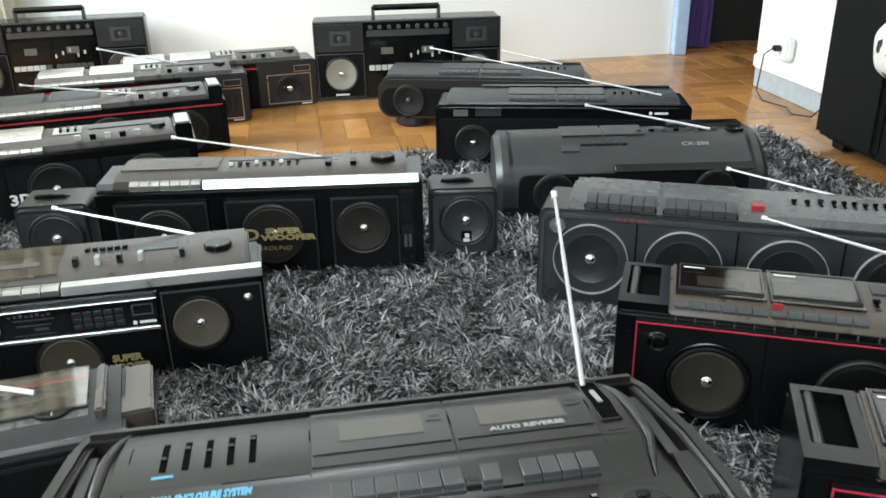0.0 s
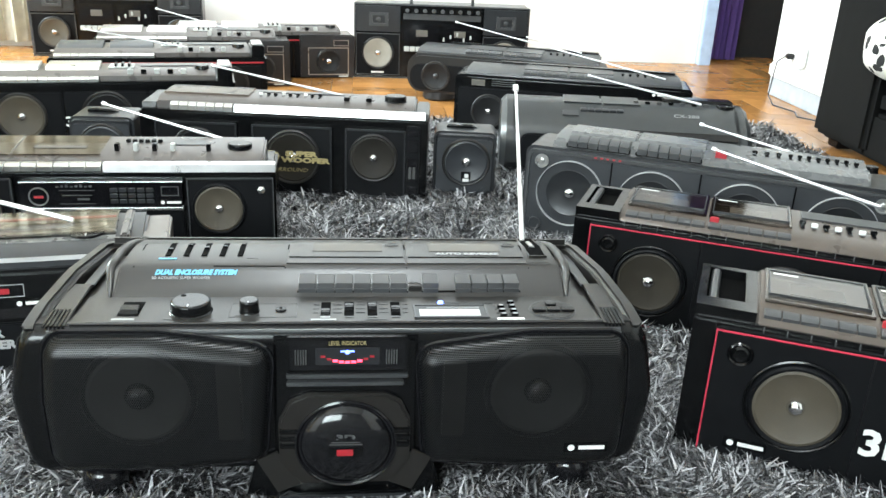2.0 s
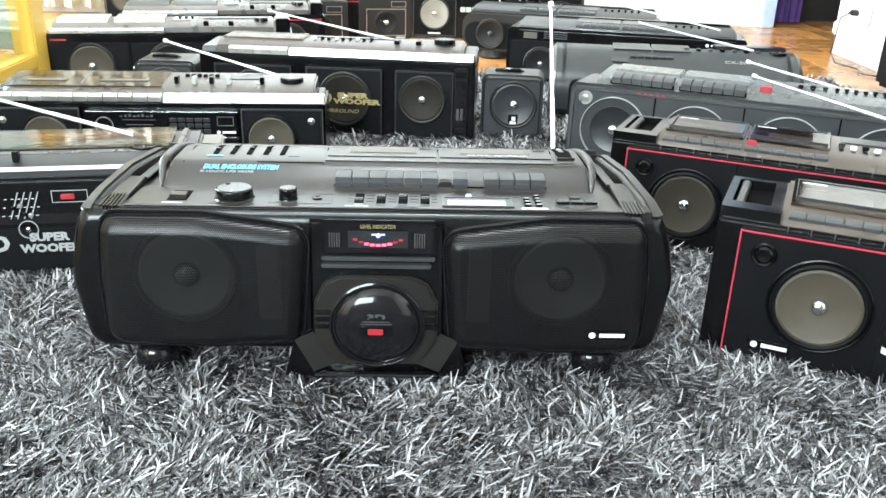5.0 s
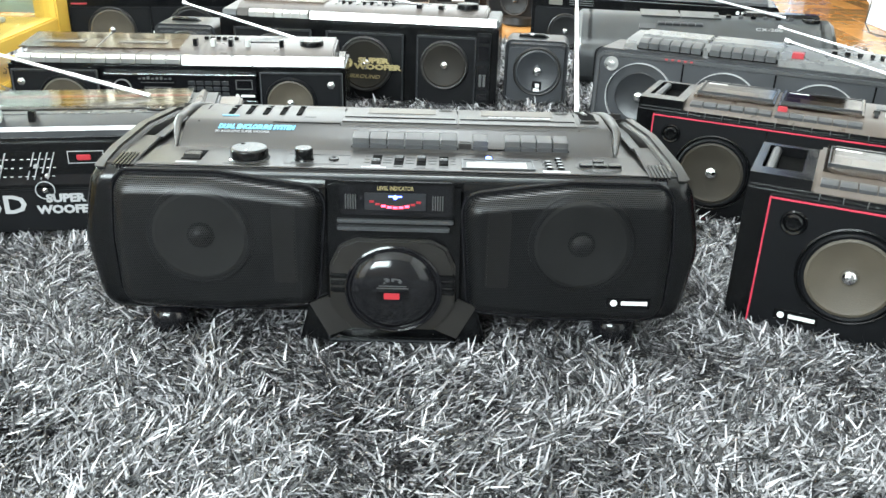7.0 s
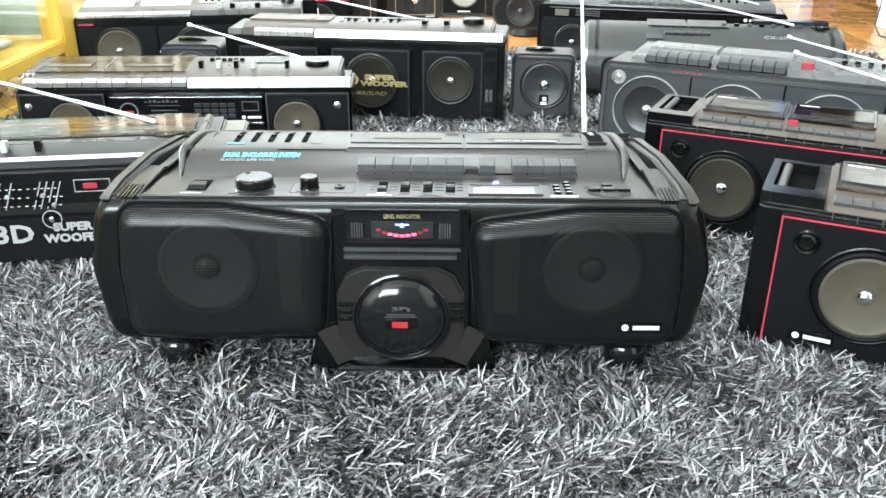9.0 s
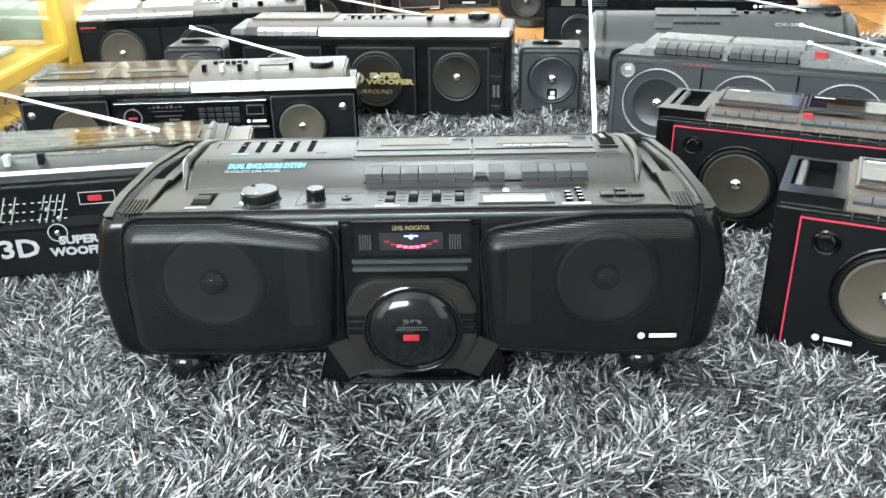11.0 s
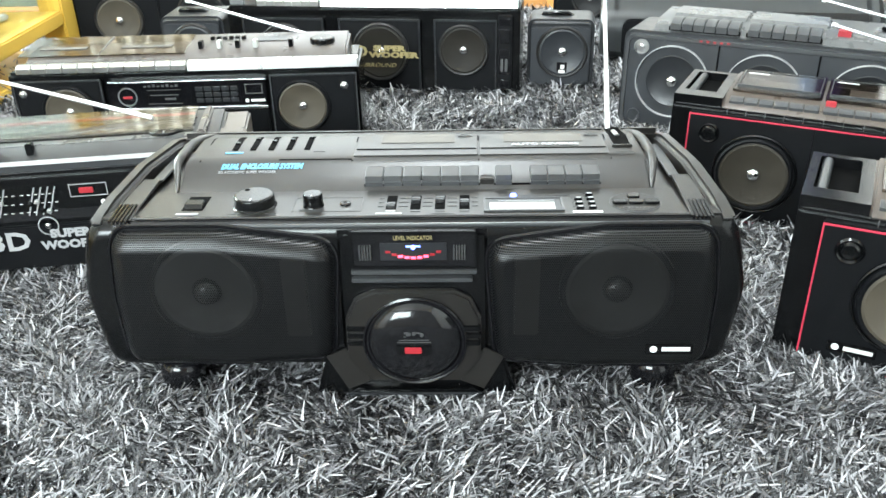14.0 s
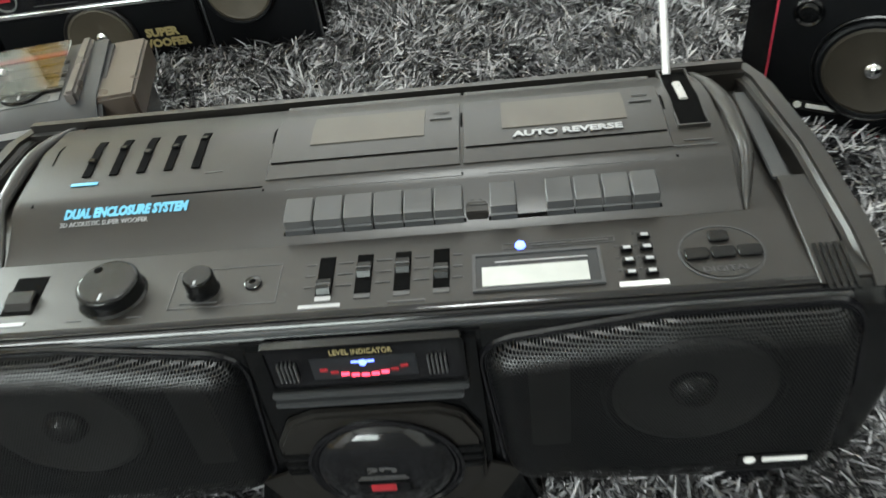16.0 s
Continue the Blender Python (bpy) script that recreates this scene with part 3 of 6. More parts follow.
def main_radio(m):
    r = thing("boombox", m, "large black stereo boombox with double cassette deck and disc lid", "boombox", GROUP)
    W, D, Z = 0.333, 0.262, 0.2048
    part("body", prism([(0.028, 0.048), (0.02, 0.057), (0.02, 0.196), (0.0215, Z), (0.03, Z), (0.235, Z), (D, 0.182), (D, 0.038), (0.245, 0.028), (0.03, 0.028)], "x", -0.30, 0.30, 0.0), CHAR, r)
    # rounded ends that draw inwards to the back, with the arms of the folded handle
    for s in (-1, 1):
        ends = [(s * 0.30, 0.032), (s * 0.321, 0.035), (s * 0.332, 0.048), (s * 0.338, 0.095), (s * 0.338, 0.160), (s * 0.330, 0.19), (s * 0.314, Z + 0.001), (s * 0.26, Z + 0.001), (s * 0.26, 0.036)]
        e = part("end_cap", prism(ends, "y", 0.02, D - 0.004, 0.005), CHAR, r)
        arm = part("handle_arm", prism([(0.018, 0.203), (0.028, 0.2075), (0.06, 0.2135), (0.14, 0.2195), (0.23, 0.2225), (D + 0.002, 0.2205), (D + 0.004, 0.19), (0.2, 0.19), (0.03, 0.19)], "x", min(s * 0.305, s * 0.326), max(s * 0.305, s * 0.326), 0.006, 3), CHAR, e)
        for o in (e, arm):
            for v in o.data.vertices:
                v.co.x -= s * 0.024 * (max(0.0, v.co.y) / D) ** 1.4
        part("hinge_plate", prism([(0.118, 0.2062), (0.226, 0.2088), (0.226, 0.2112), (0.118, 0.2086)], "x", min(s * 0.277, s * 0.289), max(s * 0.277, s * 0.289), 0.0008, 1), SILVERP, e)
        part("hinge_step", prism([(0.02, 0.205), (0.116, 0.207), (0.116, 0.2105), (0.05, 0.2085), (0.02, 0.2062)], "x", min(s * 0.279, s * 0.3), max(s * 0.279, s * 0.3), 0.001, 1), CHAR, e)
        for i in range(5):
            part("rib", prism([(0.014, 0.2058), (0.05, 0.2086), (0.05, 0.2104), (0.014, 0.2076)], "x", s * (0.299 - 0.004 * i) - 0.0011, s * (0.299 - 0.004 * i) + 0.0011), BLACK, e)
        part("foot", lathe([(0, 0.0), (0.024, 0.0), (0.025, 0.012), (0.0235, 0.022), (0.019, 0.029), (0.012, 0.032), (0, 0.033)], pose(s * 0.262, 0.04, 0.0)), GLOSS, r)
        part("foot", bx(s * 0.25 - 0.03, s * 0.25 + 0.03, 0.18, 0.23, 0.0, 0.04, 0.006), BLACK, r)
    # front moulding with soft edges
    rear = set(r.children_recursive)
    shell = round_corners([(-0.323, 0.0385, 0.03), (0.323, 0.0385, 0.03), (0.336, 0.13, 0.09), (0.319, Z - 0.001, 0.022), (-0.319, Z - 0.001, 0.022), (-0.336, 0.13, 0.09)])
    part("fascia", pillow(shell, [(-0.0005, 0.03), (0.0, 0.004), (0.0015, -0.002), (0.004, -0.006), (0.0075, -0.0088), (0.012, -0.0100)]), BLACK, r)
    part("front_rim", prism([(-0.0055, 0.1985), (-0.0035, 0.2024), (0.0, 0.2046), (0.006, 0.2056), (0.018, 0.2058), (0.018, 0.203), (0.0, 0.198)], "x", -0.292, 0.292, 0.0005, 1), GLOSS, r)
    # paler bead added to draw the light caught on the rounded edge
    part("front_bead", rod((-0.262, -0.0058, 0.2008), (0.290, -0.0058, 0.2008), 0.0019, n=8), SILVERP, r, "thin pale bead standing in for the glint along the front edge")
    # middle console: widening foot, sloping facets, lip
    part("console", prism([(-0.104, 0.006), (0.108, 0.006), (0.103, 0.022), (0.094, 0.056), (0.078, 0.066), (0.0765, 0.198), (-0.070, 0.198), (-0.072, 0.066), (-0.091, 0.056), (-0.10, 0.022)], "y", -0.013, 0.05, 0.003), BLACK, r)
    for s in (-1, 1):
        x = lambda v: 0.002 + s * v
        q = [(x(0.093), 0.0555), (x(0.072), 0.0655), (x(0.047), 0.0275), (x(0.0715), 0.0165)]
        bm = bmesh.new()
        lo = [bm.verts.new((a, -0.012, b)) for a, b in q]
        hi = [bm.verts.new((a, -0.0145 - (0.004 if k > 1 else 0.0), b)) for k, (a, b) in enumerate(q)]
        for k in range(4):
            bm.faces.new((lo[k], lo[(k + 1) % 4], hi[(k + 1) % 4], hi[k]))
        bm.faces.new(hi)
        bmesh.ops.recalc_face_normals(bm, faces=bm.faces)
        part("facet", bm, CHAR, r)
    part("plinth_lip", prism([(-0.070, 0.013), (0.074, 0.013), (0.062, 0.020), (-0.058, 0.020)], "y", -0.027, -0.008, 0.002), BLACK, r)
    # lighter grey strip painted in as the highlight line on the lip
    part("lip_edge", bx(-0.068, 0.072, -0.0285, -0.026, 0.0155, 0.018, 0.0008), DARKG, r)
    # loudspeakers behind bulging punched sheet
    for s in (-1, 1):
        g = [(0.087, 0.0515, 0.02), (0.18, 0.0440, 0.05), (0.301, 0.0455, 0.026), (0.303, 0.13, 0.1), (0.2965, 0.1985, 0.022), (0.19, 0.1985, 0.1), (0.0765, 0.1865, 0.022)]
        if s < 0:
            g = [(-x + 0.004, z + (0.002 if z > 0.1 else 0.004), rr) for x, z, rr in reversed(g)]
        o = round_corners(g)
        rec = part("speaker_recess", pillow(inset(o, -0.005), [(0.0, -0.0098), (0.0012, -0.0116), (0.0028, -0.0116), (0.0040, -0.0102)]), GLOSS, r)
        part("recess_floor", pillow(inset(o, -0.0008), [(0.0, -0.0100), (0.0006, -0.0106)]), CLOTH, rec)
        speaker(r, s * 0.206, 0.1355, 0.052, -0.0106, CONEG2, DOMEG, CLOTH, 0.004, 0.29)
        part("port", bx(s * 0.116 - 0.013, s * 0.116 + 0.013, -0.0135, -0.010, 0.08, 0.172, 0.003), CHAR, r)
        part("grille", pillow(o, [(0.0, -0.0102), (0.0006, -0.0140), (0.0018, -0.0172), (0.004, -0.0204), (0.0072, -0.0234), (0.011, -0.0258), (0.0150, -0.0270), (0.0152, -0.0270)]), PUNCH, r, "punched black speaker grille")
    logo(r, 0.236, 0.0725, 0.048, -0.0268)
    # level display
    d = part("level_display", bx(-0.0560, 0.0650, -0.0165, -0.0125, 0.1635, 0.1990, 0.0015), GLOSS, r, "black level display with lit lamps")
    part("display_frame", frame_of(rounded(-0.0575, 0.0665, 0.1625, 0.2000, 0.003, 3), rounded(-0.0545, 0.0635, 0.1648, 0.1976, 0.002, 3), "y", -0.0180, -0.012), BLACK, d)
    part("display_window", bx(-0.028, 0.037, -0.0172, -0.016, 0.1715, 0.1905, 0.0004), DARKG, d)
    for cx in (-0.042, 0.050):
        for i in range(5):
            part("ridge", bx(cx - 0.0065 + 0.0026 * i, cx - 0.0051 + 0.0026 * i, -0.0195, -0.016, 0.1725, 0.1885, 0.0004), KEY, d)
    for i in range(-4, 5):
        x = 0.0045 + i * 0.0062
        part("level_lamp", bx(x - 0.0024, x + 0.0024, -0.018, -0.0168, 0.1745 + 0.0004 * i * i - 0.0010, 0.1745 + 0.0004 * i * i + 0.0013), RLED if abs(i) < 3 else RED, d)
    part("power_lamp", lathe([(0, 0.002), (0.002, 0.0015), (0.0026, 0)], out(0.0045, -0.017, 0.1858), 14), BLED, d)
    part("lamp_bar", bx(-0.0025, 0.0115, -0.0178, -0.0168, 0.1862, 0.1876), BLED, d)
    lettering("LEVEL INDICATOR", 0.0046, out(0.0045, -0.0172, 0.1932), d, GOLD)
    for z, x1 in ((0.1595, 0.0665), (0.1508, 0.0625)):
        part("metal_strip", bx(-0.0575, x1, -0.0205, -0.0115, z - 0.0022, z + 0.0022, 0.001), SILVERP, r)
    # disc lid: stepped surround, side vents, domed cap
    part("lid_surround", prism(round_corners([(-0.046, 0.027, 0.01), (0.052, 0.027, 0.01), (0.0705, 0.056, 0.008), (0.0705, 0.106, 0.012), (0.060, 0.130, 0.012), (0.043, 0.1385, 0.012), (-0.037, 0.1385, 0.012), (-0.056, 0.130, 0.012), (-0.067, 0.106, 0.012), (-0.067, 0.056, 0.008)], 4), "y", -0.0205, -0.011, 0.003), CHAR, r)
    c = part("disc_lid", lathe([(0.052, 0.0), (0.0535, 0.0075), (0.0515, 0.0085), (0.0495, 0.0065), (0.048, 0.0065), (0.0465, 0.009), (0.043, 0.0125), (0.036, 0.0165), (0.026, 0.0195), (0.014, 0.0212), (0, 0.0217)], out(0.003, -0.016, 0.0792), 56), GLOSS, r, "domed glossy black disc lid")
    lettering("3D", 0.0085, out(0.003, -0.0365, 0.0935), c, KEY, bold=0.0004, stretch=1.9)
    bars([(-0.012, 0.018, 0.0905, 0.0915), (-0.014, 0.020, 0.0878, 0.0888)], KEY, c, y=-0.0374)
    part("label_plate", bx(-0.0145, 0.0205, -0.0385, -0.034, 0.0735, 0.0845, 0.0005), BLACK, c)
    part("red_label", bx(-0.0065, 0.0105, -0.0392, -0.036, 0.0752, 0.0828, 0.0005), RED, c, "small red label")
    for i in range(3):
        part("vent_fin", bx(-0.066, -0.047, -0.0228, -0.016, 0.0740 + 0.0088 * i, 0.0800 + 0.0088 * i, 0.0012), BLACK, r)
        part("vent_fin", bx(0.0515, 0.0700, -0.0228, -0.016, 0.0735 + 0.0088 * i, 0.0805 + 0.0088 * i, 0.0012), BLACK, r)
    # the front stands a little behind the feet's line, its lower part sunk towards the carpet
    for o in r.children_recursive:
        if o not in rear:
            for v in o.data.vertices:
                v.co.x *= 1.022
                v.co.y += 0.022 * min(1.0, max(0.0, (0.03 - v.co.y) / 0.03))
                v.co.z -= float(np.interp(v.co.z, (0.15, 0.192, 0.2035), (0.0065, 0.0050, 0.0)))
    # control strip
    part("control_strip", bx(-0.275, 0.275, 0.024, 0.09, Z, Z + 0.0008), CHAR, r)
    part("strip_groove", bx(-0.275, 0.282, 0.0196, 0.0206, Z + 0.0005, Z + 0.0013), SLOTSHADE, r)
    # raised deck with a hollow front slope
    top = lambda y: float(np.interp(y, (0.09, 0.098, 0.128, 0.134, 0.20, 0.238, 0.246), (Z, Z + 0.003, 0.2262, 0.2282, 0.2298, 0.2275, 0.220)))
    prof = [(0.086, Z - 0.006), (0.0905, Z + 0.0006), (0.099, Z + 0.0032), (0.112, Z + 0.0105), (0.1235, 0.2228), (0.129, 0.2262), (0.136, 0.2280), (0.19, 0.2298), (0.23, 0.2285), (0.243, 0.2235), (0.247, Z - 0.006)]
    cover = part("deck_cover", prism(prof, "x", -0.2535, 0.2555, 0.004, 3), CHAR, r)
    for v in cover.data.vertices:
        v.co.x *= 1 - 0.10 * max(0.0, v.co.y - 0.09)
    for s in (-1, 1):
        part("side_fin", ridge([(s * 0.2535, 0.088), (s * 0.2605, 0.125), (s * 0.2595, 0.17), (s * 0.253, 0.215), (s * 0.2440, 0.244)], 0.0060, 0.0035, top), CHAR, cover)
    part("handle_grip", bx(-0.296, 0.296, 0.2440, D + 0.004, 0.196, 0.2275, 0.007, 4), CHAR, r)
    for x0, x1 in ((-0.0665, 0.0705), (0.0725, 0.2145)):
        lid = part("cassette_lid", prism([(0.1345, 0.2266), (0.19, 0.2286), (0.238, 0.2266), (0.238, 0.2278), (0.19, 0.2306), (0.1345, 0.2288)], "x", x0, x1, 0.0006, 1), CHAR, r)
        part("tape_window", prism([(0.17, 0.2297), (0.19, 0.2305), (0.207, 0.2297), (0.207, 0.2302), (0.19, 0.2310), (0.17, 0.2302)], "x", x0 + 0.028, x1 - 0.026), TAPE, lid, "clear tape window")
        part("lid_groove", bx(x0 + 0.002, x1 - 0.002, 0.1512, 0.1521, 0.2285, 0.2300), SLOTSHADE, lid)
        bars([(x1 - 0.022, x1 - 0.006, 0.188, 0.1892), (x1 - 0.019, x1 - 0.008, 0.198, 0.1992)], KEY, lid, z=0.2305)
        part("lid_joint", prism([(0.127, 0.2245), (0.19, 0.2288), (0.243, 0.2245), (0.243, 0.2255), (0.19, 0.2303), (0.127, 0.2258)], "x", x0 - 0.0017, x0 - 0.0003), SLOTSHADE, r)
    part("lid_joint", prism([(0.127, 0.2245), (0.19, 0.2288), (0.243, 0.2245), (0.243, 0.2255), (0.19, 0.2303), (0.127, 0.2258)], "x", 0.2148, 0.2162), SLOTSHADE, r)
    lettering("AUTO REVERSE", 0.0082, pose(0.146, 0.1585, 0.2303, 1, 0, 0), r, RING, bold=0.0003, stretch=1.35)
    part("left_joint", prism([(0.128, 0.2250), (0.19, 0.2288), (0.24, 0.2258), (0.24, 0.2266), (0.19, 0.2303), (0.128, 0.2265)], "x", -0.2362, -0.2350), SLOTSHADE, r)
    part("cover_groove", bx(-0.148, -0.068, 0.1292, 0.1300, 0.2250, 0.2272), SLOTSHADE, r)
    # slots lie flush with the cover; their dark depth is only colour
    for i in range(5):
        x = -0.2035 + i * 0.0205
        s = part("vent_slot", prism([(0.1555, 0.2286), (0.19, 0.2292), (0.2, 0.2288), (0.2, 0.2302), (0.19, 0.2306), (0.1555, 0.2296)], "x", x - 0.0031, x + 0.0031), SLOTSHADE, r)
        y = 0.170 + (0.0, 0.014, 0.006, 0.010, 0.018)[i]
        part("slot_cap", bx(x - 0.0029, x + 0.0029, y, y + 0.005, 0.2295, 0.2320, 0.0006), BLACK, s)
    bars([(-0.212, -0.192, 0.1455, 0.1485)], BLUEP, r, z=0.2286)
    part("printed_mark", bx(-0.113, -0.1, 0.1488, 0.1496, 0.2283, 0.2289), KEY, r)
    lettering("DUAL ENCLOSURE SYSTEM", 0.0092, pose(-0.1665, 0.1190, 0.2206, 33, 0, 0), r, BLUEP, bold=0.0005, shear=0.3, stretch=0.80, label="blue printed lettering")
    lettering("3D ACOUSTIC SUPER WOOFER", 0.0048, pose(-0.182, 0.1140, 0.2173, 33, 0, 0), r, RING, stretch=0.95)
    # key rows with pale front lips
    for x0, x1, n, down in ((-0.0515, 0.0715, 6, ()), (0.0885, 0.2005, 6, (1,))):
        part("key_tray", bx(x0 - 0.001, x1 + 0.001, 0.0975, 0.1245, Z, Z + 0.004), SLOTSHADE, r)
        w = (x1 - x0) / n
        for i in range(n):
            h = 0.005 if i in down else 0.0165
            a, b = x0 + i * w + 0.0006, x0 + (i + 1) * w - 0.0006
            k = part("key", prism([(0.099, Z), (0.125, Z), (0.125, Z + h), (0.104, Z + h - 0.0015), (0.099, Z + h - 0.003)], "x", a, b, 0.0007, 1), DARKG if i in down else KEY, r)
            if i in down:
                continue
            part("key_lip", prism([(0.0972, Z), (0.0988, Z), (0.0988, Z + h - 0.009), (0.0972, Z + h - 0.0095)], "x", a, b), SILVERP, k)
        part("tray_line", bx(x0, x1, 0.1262, 0.1268, 0.2220, 0.2248), KEY, r)
    part("key_block", bx(0.0726, 0.0875, 0.099, 0.124, Z, Z + 0.0095, 0.001), CHAR, r)
    bars([(0.0762, 0.0782, 0.111, 0.118), (0.0815, 0.0835, 0.111, 0.118)], GLOSS, r, z=Z + 0.0096)
    bars([(0.075, 0.086, 0.1065, 0.1072)], KEY, r, z=Z + 0.0096)
    knob(r, -0.161, 0.055, Z + 0.0008, 0.0212, 0.0125, BLACK)
    part("notch", lathe([(0, 0.0004), (0.0025, 0.0003), (0.003, 0)], pose(-0.170, 0.066, Z + 0.0133), 12), SLOTSHADE, r)
    knob(r, -0.100, 0.0535, Z + 0.0008, 0.0104, 0.0135)
    part("jack", lathe([(0.0058, 0), (0.0058, 0.0015), (0.0042, 0.0022), (0.0022, 0.0022), (0.002, 0)], pose(-0.067, 0.0555, Z + 0.0008), 18), GLOSS, r)
    part("printed_frame", frame_of([(-0.1205, 0.037), (-0.0495, 0.037), (-0.0495, 0.072), (-0.1205, 0.072)], [(-0.1199, 0.0376), (-0.0501, 0.0376), (-0.0501, 0.0714), (-0.1199, 0.0714)], "z", Z + 0.0006, Z + 0.0012), KEY, r)
    for i in range(4):
        x = -0.0192 + i * 0.025
        sl = part("slider", bx(x - 0.0052, x + 0.0052, 0.040, 0.0745, Z + 0.0008, Z + 0.0014), SLOTSHADE, r)
        y = (0.047, 0.060, 0.0615, 0.054)[i]
        part("slider_cap", prism([(y - 0.0065, Z + 0.0014), (y + 0.0065, Z + 0.0014), (y + 0.004, Z + 0.0048), (y - 0.0045, Z + 0.0048)], "x", x - 0.0049, x + 0.0049, 0.0006, 1), BLACK, sl)
        part("cap_line", bx(x - 0.0048, x + 0.0048, y - 0.0012, y - 0.0002, Z + 0.0047, Z + 0.0053), KEY, sl)
        bars([(x - 0.005, x + 0.005, 0.0352, 0.0388)], KEY if i else RING, r, z=Z + 0.0008)
        bars([(x + s * 0.0105 - 0.003, x + s * 0.0105 + 0.003, y0, y0 + 0.0008) for s in (-1, 1) for y0 in (0.0475, 0.0575, 0.068)], KEY, r, z=Z + 0.0008)
    bars([(-0.034, -0.0075, 0.0292, 0.0322)], RING, r, z=Z + 0.0008)
    bars([(0.0225, 0.046, 0.0296, 0.031)], KEY, r, z=Z + 0.0008)
    sw = part("switch_well", bx(-0.2345, -0.2125, 0.042, 0.077, Z + 0.0006, Z + 0.0012), SLOTSHADE, r)
    part("switch", prism([(0.045, Z + 0.001), (0.061, Z + 0.001), (0.059, Z + 0.006), (0.049, Z + 0.005)], "x", -0.233, -0.214, 0.0008, 1), BLACK, sw)
    bars([(-0.2375, -0.2145, 0.0318, 0.0350)], RING, r, z=Z + 0.0008)
    bars([(-0.1855, -0.176, 0.0325, 0.0333), (-0.146, -0.135, 0.0325, 0.0333), (-0.113, -0.088, 0.0408, 0.0414), (0.105, 0.109, 0.0756, 0.0762)], KEY, r, z=Z + 0.0008)
    dp = part("clock_display", bx(0.0758, 0.1562, 0.033, 0.0652, Z + 0.0008, Z + 0.0018, 0.0004), DARKG, r)
    part("display_edge", frame_of([(0.0755, 0.0327), (0.1565, 0.0327), (0.1565, 0.0655), (0.0755, 0.0655)], [(0.0775, 0.0347), (0.1545, 0.0347), (0.1545, 0.0635), (0.0775, 0.0635)], "z", Z + 0.001, Z + 0.0026), GREY, dp)
    part("display_face", bx(0.0815, 0.1475, 0.0365, 0.0530, Z + 0.0018, Z + 0.0024), LCD, dp, "pale grey liquid crystal display")
    bars([(0.09, 0.148, 0.0570, 0.0577)], RING, dp, z=Z + 0.0018)
    part("indicator_lamp", lathe([(0, 0.003), (0.003, 0.002), (0.0036, 0)], pose(0.1067, 0.0722, Z + 0.0008), 14), BLED, r, "glowing blue lamp")
    part("printed_frame", frame_of([(0.095, 0.0695), (0.167, 0.0695), (0.167, 0.0745), (0.095, 0.0745)], [(0.0955, 0.07), (0.1665, 0.07), (0.1665, 0.074), (0.0955, 0.074)], "z", Z + 0.0006, Z + 0.0012), KEY, r)
    bars([(0.114, 0.136, 0.0715, 0.0725), (0.14, 0.163, 0.0715, 0.0725)], KEY, r, z=Z + 0.0008)
    for i in range(2):
        for j in range(3 + i):
            b = part("button", bx(0.1685 + i * 0.0125, 0.1765 + i * 0.0125, 0.0365 + j * 0.0108, 0.0415 + j * 0.0108, Z + 0.0008, Z + 0.0036, 0.0008), BLACK, r)
            part("button_top", bx(0.1705 + i * 0.0125, 0.1752 + i * 0.0125, 0.0378 + j * 0.0108, 0.0402 + j * 0.0108, Z + 0.0036, Z + 0.0041), RING, b)
            bars([(0.1655 + i * 0.0125, 0.1675 + i * 0.0125, 0.043 + j * 0.0108, 0.0436 + j * 0.0108)], KEY, r, z=Z + 0.0008)
    bars([(0.1645, 0.194, 0.0290, 0.0328)], WHITE, r, z=Z + 0.0008)
    oval = [(0.2295 + 0.0262 * math.cos(2 * math.pi * i / 36), 0.0527 + 0.0242 * math.sin(2 * math.pi * i / 36)) for i in range(36)]
    part("pad_edge", frame_of(oval, inset(oval, 0.0012), "z", Z, Z + 0.0016), GREY, r)
    ov = part("oval_pad", prism(inset(oval, 0.0022), "z", Z, Z + 0.0018), CHAR, r)
    for x0, x1, y0, y1 in ((0.2065, 0.2215, 0.046, 0.0555), (0.2225, 0.2375, 0.046, 0.0555), (0.2385, 0.2535, 0.046, 0.0555), (0.2235, 0.236, 0.0605, 0.070)):
        part("button", prism(round_corners([(x0, y0, 0.003), (x1, y0, 0.003), (x1, y1, 0.003), (x0, y1, 0.003)], 3), "z", Z + 0.0012, Z + 0.0044, 0.0007, 1), BLACK, ov)
    lettering("DIGITAL", 0.0062, pose(0.2295, 0.0355, Z + 0.0020), ov, KEY, stretch=1.25)
    # antenna well
    part("antenna_well", prism([(0.155, 0.2280), (0.19, 0.2292), (0.238, 0.2276), (0.238, 0.2286), (0.19, 0.2306), (0.155, 0.2292)], "x", 0.222, 0.241), SLOTSHADE, r)
    part("well_edge", frame_of([(0.2205, 0.1535), (0.2425, 0.1535), (0.2425, 0.2395), (0.2205, 0.2395)], [(0.222, 0.155), (0.241, 0.155), (0.241, 0.238), (0.222, 0.238)], "z", 0.2275, 0.2312), CHAR, r)
    part("antenna_stub", bx(0.2275, 0.2335, 0.185, 0.215, 0.2292, 0.2318, 0.001), SILVER, r)
    bars([(0.222, 0.241, 0.139, 0.1397), (0.214, 0.243, 0.1335, 0.1342)], KEY, r, z=0.2284)
    # the whole deck falls away towards the back
    for o in r.children_recursive:
        for v in o.data.vertices:
            if v.co.y > 0.185 and v.co.z > 0.19:
                v.co.z -= 0.010 * ((v.co.y - 0.185) / 0.06) ** 1.2
